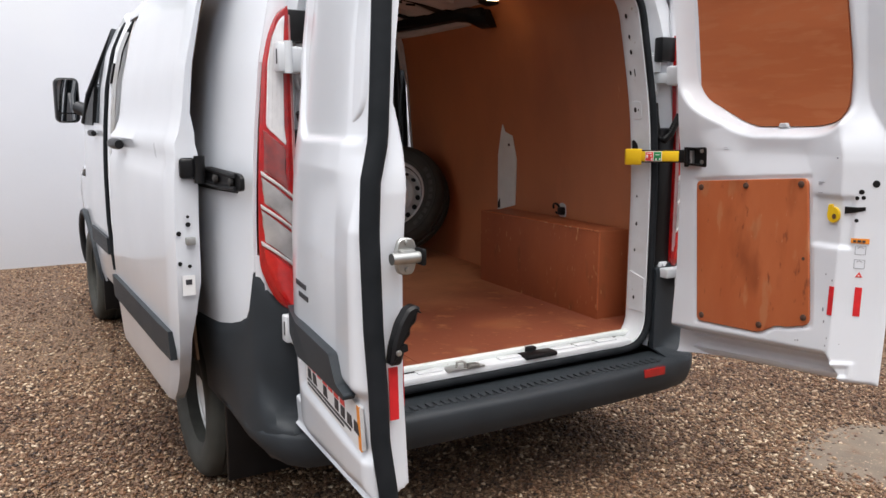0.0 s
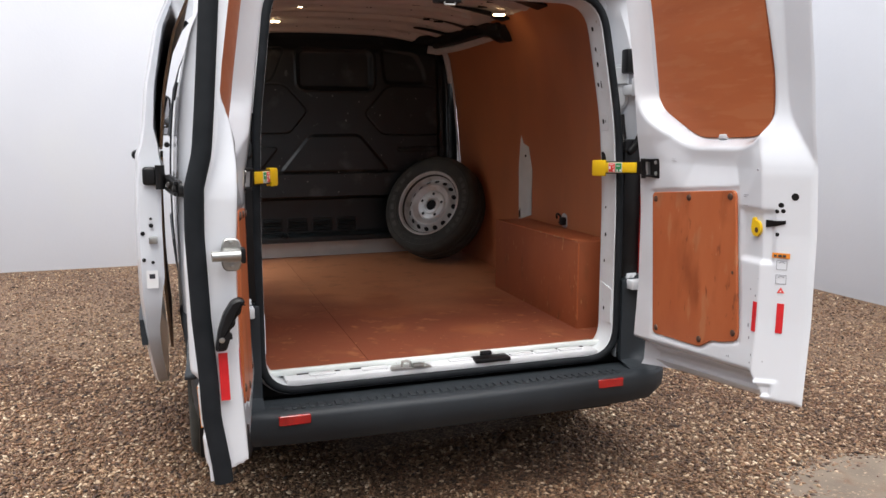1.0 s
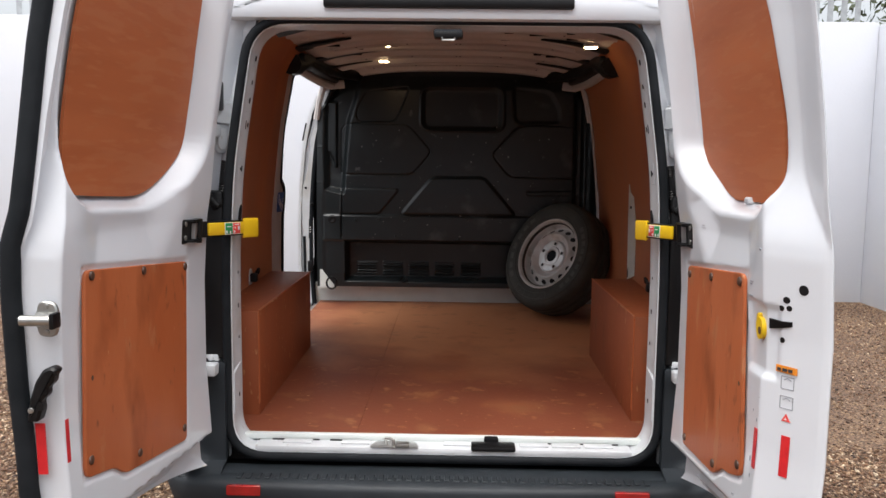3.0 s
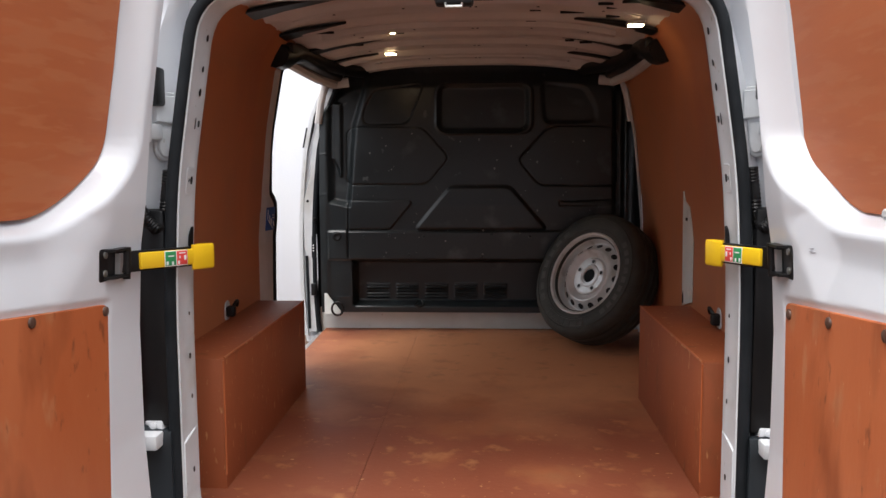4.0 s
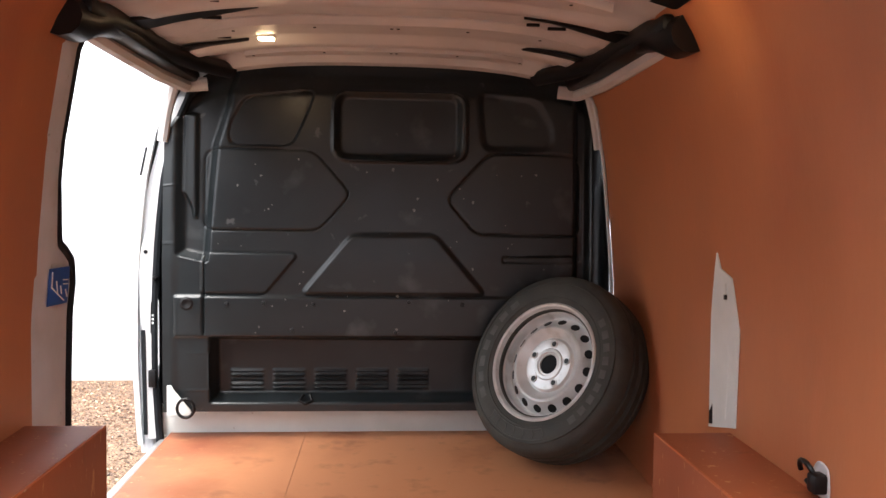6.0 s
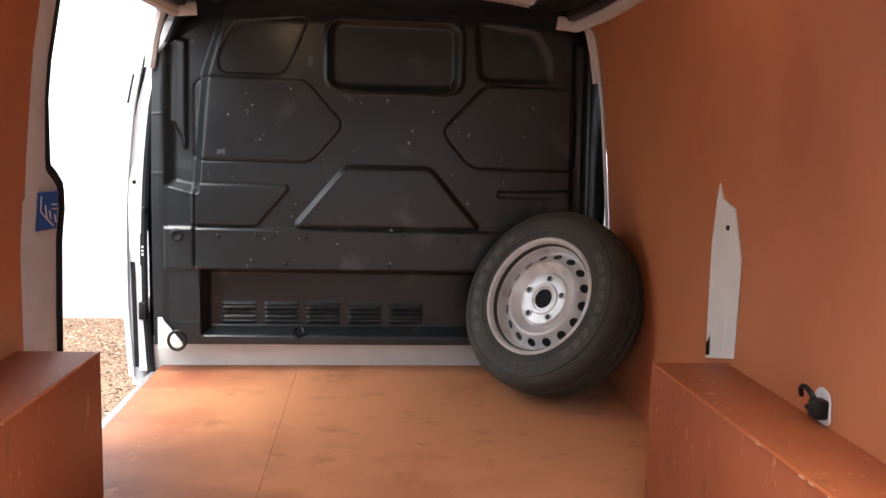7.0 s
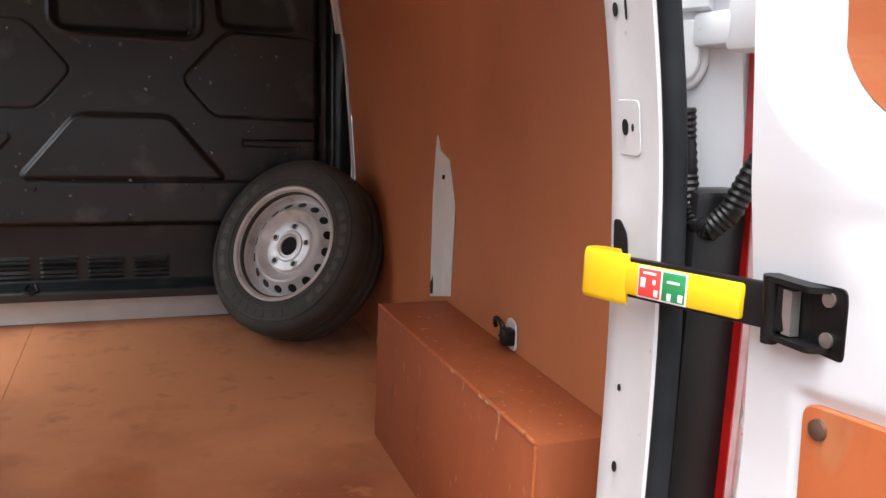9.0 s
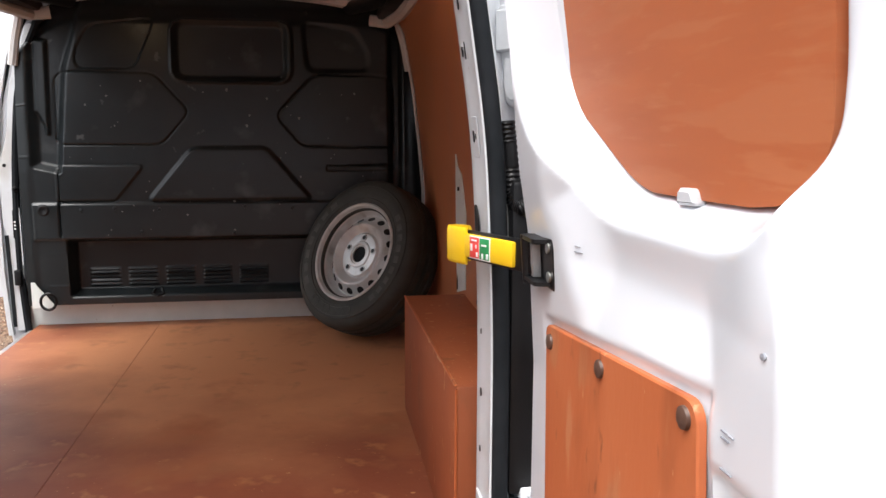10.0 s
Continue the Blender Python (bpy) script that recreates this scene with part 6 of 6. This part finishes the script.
for x, z in ((-0.345, 0.712), (0.03, 0.708), (-0.27, 1.13), (-0.46, 1.135), (0.31, 1.13), (-0.35, 1.03), (0.05, 1.02), (0.10, 1.14), (-0.60, 1.13)):
    part("panel_bolt", lathe(((0.001, 0), (0.009, 0.0), (0.008, 0.005), (0.001, 0.007)), 10, pose(x, 2.409 if z > 0.75 else 2.533, z, 90, 0, 0)), ZINC if z < 0.75 else BULK, bulk)
part("post_hole", lathe(((0.001, 0), (0.022, 0), (0.026, 0.006), (0.018, 0.010), (0.001, 0.004)), 20, pose(-0.742, 2.375, 1.135, 90, 0, 0)), BLACK, bulk)
part("cable_loop", tube([(-0.745 + 0.032 * math.cos(a), 2.365, 0.735 + 0.036 * math.sin(a)) for a in [i * 6.2832 / 16 for i in range(16)]], 0.006, 8, closed=True), BLACK, bulk, "black cable loop")
part("lashing_ring", tube([(-0.31, 2.46, 0.765), (-0.325, 2.44, 0.745), (-0.30, 2.43, 0.735), (-0.275, 2.44, 0.745), (-0.285, 2.46, 0.765)], 0.007, 8), BLACK, bulk)
rng = random.Random(21)
SCUFF = mat("pale_scuff", (0.26, 0.255, 0.245), (0.14, 0.137, 0.13), 30, 0.8)
for k in range(60):
    x, z = -0.66 + 1.3 * rng.random(), 1.0 + 0.72 * rng.random()
    if -0.3 < x < -0.1 and z > 1.2 or x > 0.35 and z < 1.25:
        continue
    s = 0.002 + 0.004 * rng.random() ** 2
    a = rng.random() * 3.14
    bm = bmesh.new()
    vs = [bm.verts.new((x + s * math.cos(a + q) * (1 + 1.5 * (q % 3.14 < 0.5)), 2.4205 + 0.05 * max(0, (z - 1.3) / 0.75) + (0.0 if z > 1.165 else -0.0165) - 0.0, z + s * math.sin(a + q) * (1 + 0.8 * rng.random()))) for q in (0, 0.9, 1.9, 3.1, 4.2, 5.3)]
    bm.faces.new(vs)
    part("paint_scuff", bm, SCUFF, bulk)

# ceiling
def ceiling():
    ny, nx = 150, 50
    ys, xs = np.linspace(0.09, 2.45, ny), np.linspace(-0.76, 0.76, nx)
    Y, X = np.meshgrid(ys, xs, indexing="ij")
    crown = 2.095 - 0.085 * np.abs(X / 0.76) ** 3
    rib = np.zeros_like(Y)
    for y, w, h in ((0.24, 0.10, 0.028), (0.62, 0.055, 0.022), (0.93, 0.055, 0.022), (1.24, 0.055, 0.022), (1.56, 0.07, 0.026), (1.83, 0.06, 0.024), (2.10, 0.08, 0.032), (2.36, 0.10, 0.05)):
        rib += h * inside(np.abs(Y - y) - w / 2, 0.035) * (1 - 0.8 * inside(0.66 - np.abs(X), 0.05))
    for y in (0.45, 0.78, 1.09, 1.41, 1.71, 1.97):
        rib += 0.006 * inside(np.abs(Y - y) - 0.004, 0.02)
    Z = crown - rib - 0.02 * np.clip((0.25 - Y) / 0.2, 0, 1)
    P = np.stack([X, Y, Z], -1)
    Q = np.stack([X, Y, np.maximum(Z, crown - 0.005) + 0.02], -1)
    return slab(P, Q)


ceil = part("ceiling", ceiling(), CEIL, van, "pale pressed metal roof underside")
for y, w, reach, drop in ((0.52, 0.12, 0.60, 0.020), (0.98, 0.13, 0.62, 0.022), (1.42, 0.13, 0.60, 0.022), (1.86, 0.17, 0.64, 0.026), (2.24, 0.10, 0.50, 0.030)):
    nx, ny = 40, 9
    A, B = np.zeros((nx, ny, 3)), np.zeros((nx, ny, 3))
    for i, x in enumerate(np.linspace(-reach, reach, nx)):
        pinch = 1 - 0.55 * max(0.0, (abs(x) / reach - 0.72) / 0.28)
        for j, f in enumerate(np.linspace(-1, 1, ny)):
            z = 2.095 - 0.085 * abs(x / 0.76) ** 3
            lip = drop * min(1.0, (1 - abs(f)) / 0.22 + 0.25)
            A[i, j], B[i, j] = (x, y + f * w / 2 * pinch, z - lip), (x, y + f * w / 2 * pinch, z + 0.004)
    bow = part("roof_bow", slab(A, B), CEIL, van, "pale pressed roof bow")
    for x in (-0.47, -0.22, 0.02, 0.04, 0.26, 0.49):
        part("bow_hole", lathe(((0.001, 0), (0.005, 0), (0.005, 0.002), (0.001, 0.002)), 10, pose(x, y - 0.1 * w, 2.093 - 0.085 * abs(x / 0.76) ** 3 - drop)), BLACK, bow)
# black wedge plates on the flat skin stand in for shade between the bows
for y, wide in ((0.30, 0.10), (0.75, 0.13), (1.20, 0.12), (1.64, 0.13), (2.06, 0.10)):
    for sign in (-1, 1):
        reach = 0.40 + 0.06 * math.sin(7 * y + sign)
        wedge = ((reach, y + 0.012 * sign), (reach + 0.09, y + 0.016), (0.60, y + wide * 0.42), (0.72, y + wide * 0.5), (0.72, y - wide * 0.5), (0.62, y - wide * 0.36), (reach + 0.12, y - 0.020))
        part("hollow_shade", prism(rounded(wedge, 0.02, 3), lambda u, v, d: (sign * u, v, 2.095 - 0.085 * abs(u / 0.76) ** 3 - 0.006 - d), 0.010, 0.002), BLACK, ceil, "black wedge plate for the shade between the roof bows")
rng = random.Random(5)
for y in (0.45, 0.58, 0.78, 0.90, 1.09, 1.28, 1.41, 1.52, 1.71, 1.97):
    for k in range(rng.choice((2, 3, 3, 4))):
        x = -0.62 + 1.24 * rng.random()
        z = 2.095 - 0.085 * abs(x / 0.76) ** 3 - 0.004
        half_len = 0.02 + 0.07 * rng.random() ** 2
        dy = 0.03 * (rng.random() - 0.5)
        part("foam_gap", box((x - half_len, y + dy - 0.003, z - 0.012), (x + half_len, y + dy + 0.004, z - 0.002), 0.001, 1), BLACK, ceil)
for x, y, big in ((-0.385, 1.955, 1.0), (-0.318, 1.47, 0.45), (0.62, 1.06, 1.1)):
    z = 2.066 - 0.085 * abs(x / 0.76) ** 3 + (0.014 if big < 0.5 else 0.0)
    lampb = part("roof_lamp", box((x - 0.030 * big, y - 0.020 * big, z - 0.004), (x + 0.030 * big, y + 0.020 * big, z + 0.012), 0.006), CEIL, van, "lit warm roof lamp")
    part("bulb_lens", box((x - 0.025 * big, y - 0.015 * big, z - 0.009), (x + 0.025 * big, y + 0.015 * big, z - 0.003), 0.003), GLOW, lampb)

# dark padded ducts along the roof rails
for sign in (-1, 1):
    run = [(sign * 0.765, 1.26, 1.955), (sign * 0.765, 1.36, 1.965), (sign * 0.75, 1.46, 1.995), (sign * 0.735, 1.65, 2.010), (sign * 0.72, 1.95, 2.010), (sign * 0.66, 2.20, 2.010), (sign * 0.58, 2.36, 2.012)]
    part("roof_duct", tube(run, 0.058, 12, squash=(Vector((0, 0, 1)), 0.9), taper=(0.95, 1.1, 0.95, 0.72, 0.62, 0.6, 0.6)), BLACK, van, "black padded roof rail duct")
    part("roof_side_pad", box((min(sign * 0.70, sign * 0.775), 1.30, 1.968), (max(sign * 0.70, sign * 0.775), 2.42, 2.012), 0.012), BLACK, van, "black roof side padding")
    rail = [(sign * 0.785, 1.50, 1.965), (sign * 0.782, 1.80, 1.960), (sign * 0.775, 2.10, 1.955), (sign * 0.745, 2.38, 1.955), (sign * 0.67, 2.40, 1.965)]
    part("roof_rail", tube(rail, 0.026, 8), CEIL, van, "pale metal roof rail")
    part("corner_post", tube([(sign * 0.80, 2.42, 1.955), (sign * 0.83, 2.44, 1.86), (sign * 0.85, 2.45, 1.75)], 0.020, 8), CEIL, van)

# ---------------------------------------------------------------- spare wheel
axis = Vector((-0.695, -0.591, 0.42)).normalized()
turn = axis.to_track_quat("Z", "Y").to_matrix().to_4x4()
spare = thing("spare_wheel", "steel spare wheel with black tyre leaning on the plywood lining", "wheel", "", Matrix.Translation(Vector((0.589, 2.096, 0.960)) - axis * 0.06) @ turn)


def clock(x, z):
    """The angle on the spare wheel's face that points along the van's x and up by z."""
    d = turn.inverted().to_3x3() @ Vector((x, 0, z))
    return math.atan2(d.y, d.x)


def arc(a, b):
    """From one angle to another by the shorter way."""
    return a, a + (b - a + math.pi) % (2 * math.pi) - math.pi


wheel(spare, Matrix(), (arc(clock(-0.95, -0.30), clock(-0.60, 0.75)), arc(clock(0.95, 0.30), clock(0.55, -0.62)), arc(clock(-0.80, -0.60), clock(0.40, -0.90))))

# ---------------------------------------------------------------- fence and trees beyond the walls
def palisade(x0, y0, x1, y1, base, top, label):
    fence = thing("palisade_fence", label, "fence")
    n = int(math.hypot(x1 - x0, y1 - y0) / 0.15)
    face = Vector((y1 - y0, x0 - x1, 0)).normalized()
    for z in (base + 0.12, top - 0.18):
        part("rail", tube([(x0, y0, z), ((x0 + x1) / 2, (y0 + y1) / 2, z), (x1, y1, z)], 0.022, 6), GALV, fence)
    shared = mesh_of(prism(((-0.032, base), (0.032, base), (0.032, top - 0.05), (0.0, top), (-0.032, top - 0.05)), lambda u, v, d: (u, d, v), 0.006), "pale", GALV)
    ang = math.degrees(math.atan2(y1 - y0, x1 - x0))
    for k in range(n):
        f = (k + 0.5) / n
        ob = new("pale", shared)
        ob.parent = fence
        ob.matrix_world = pose(x0 + (x1 - x0) * f + face.x * 0.03, y0 + (y1 - y0) * f + face.y * 0.03, 0, 0, 0, ang)


palisade(-5.0, 6.62, 4.5, 6.62, 0.02, 3.75, "grey galvanised palisade fence behind the back wall")
palisade(4.9, -1.5, 4.9, 6.62, 0.02, 3.75, "grey galvanised palisade fence behind the side wall")


def tree(x, y, height, seed):
    t = thing("tree", "bare-twigged dark evergreen tree behind the fence", "tree", "trees behind the yard")
    rng = random.Random(seed)
    bm = bmesh.new()
    tube([(x, y, 0), (x + 0.1, y, height * 0.4), (x + 0.05, y + 0.1, height * 0.9)], 0.14, 8, bm=bm, taper=(1, 0.7, 0.2))
    for k in range(14):
        a, z = rng.random() * 6.283, height * (0.25 + 0.6 * rng.random())
        L = 0.7 + 0.9 * rng.random()
        tube([(x, y, z), (x + L * 0.5 * math.cos(a), y + L * 0.5 * math.sin(a), z + 0.25), (x + L * math.cos(a), y + L * math.sin(a), z + 0.6)], 0.035, 5, bm=bm, taper=(1, 0.7, 0.25))
    part("trunk", bm, BARK, t)
    verts, faces = [], []
    for k in range(2600):
        a, r, z = rng.random() * 6.283, 1.5 * rng.random() ** 0.6, height * (0.35 + 0.68 * rng.random())
        r *= 0.5 + 0.6 * math.sin(min(max((z / height - 0.3) / 0.75, 0), 1) * 3.1)
        c = Vector((x + r * math.cos(a), y + r * math.sin(a), z))
        d1 = Vector((rng.random() - 0.5, rng.random() - 0.5, rng.random() - 0.5)).normalized() * (0.05 + 0.05 * rng.random())
        d2 = d1.orthogonal().normalized() * 0.03
        i = len(verts)
        verts += [c - d1, c + d2, c + d1, c - d2]
        faces.append((i, i + 1, i + 2, i + 3))
    me = bpy.data.meshes.new("crown")
    me.from_pydata(verts, [], faces)
    me.materials.append(LEAF)
    ob = new("crown", me)
    ob.parent = t


for i, (x, y, h) in enumerate(((6.6, 7.6, 5.2), (7.2, 4.8, 5.0), (4.6, 9.2, 5.0), (1.6, 9.8, 4.6), (-2.2, 9.6, 4.7), (7.4, 2.2, 4.8))):
    tree(x, y, h, 30 + i)
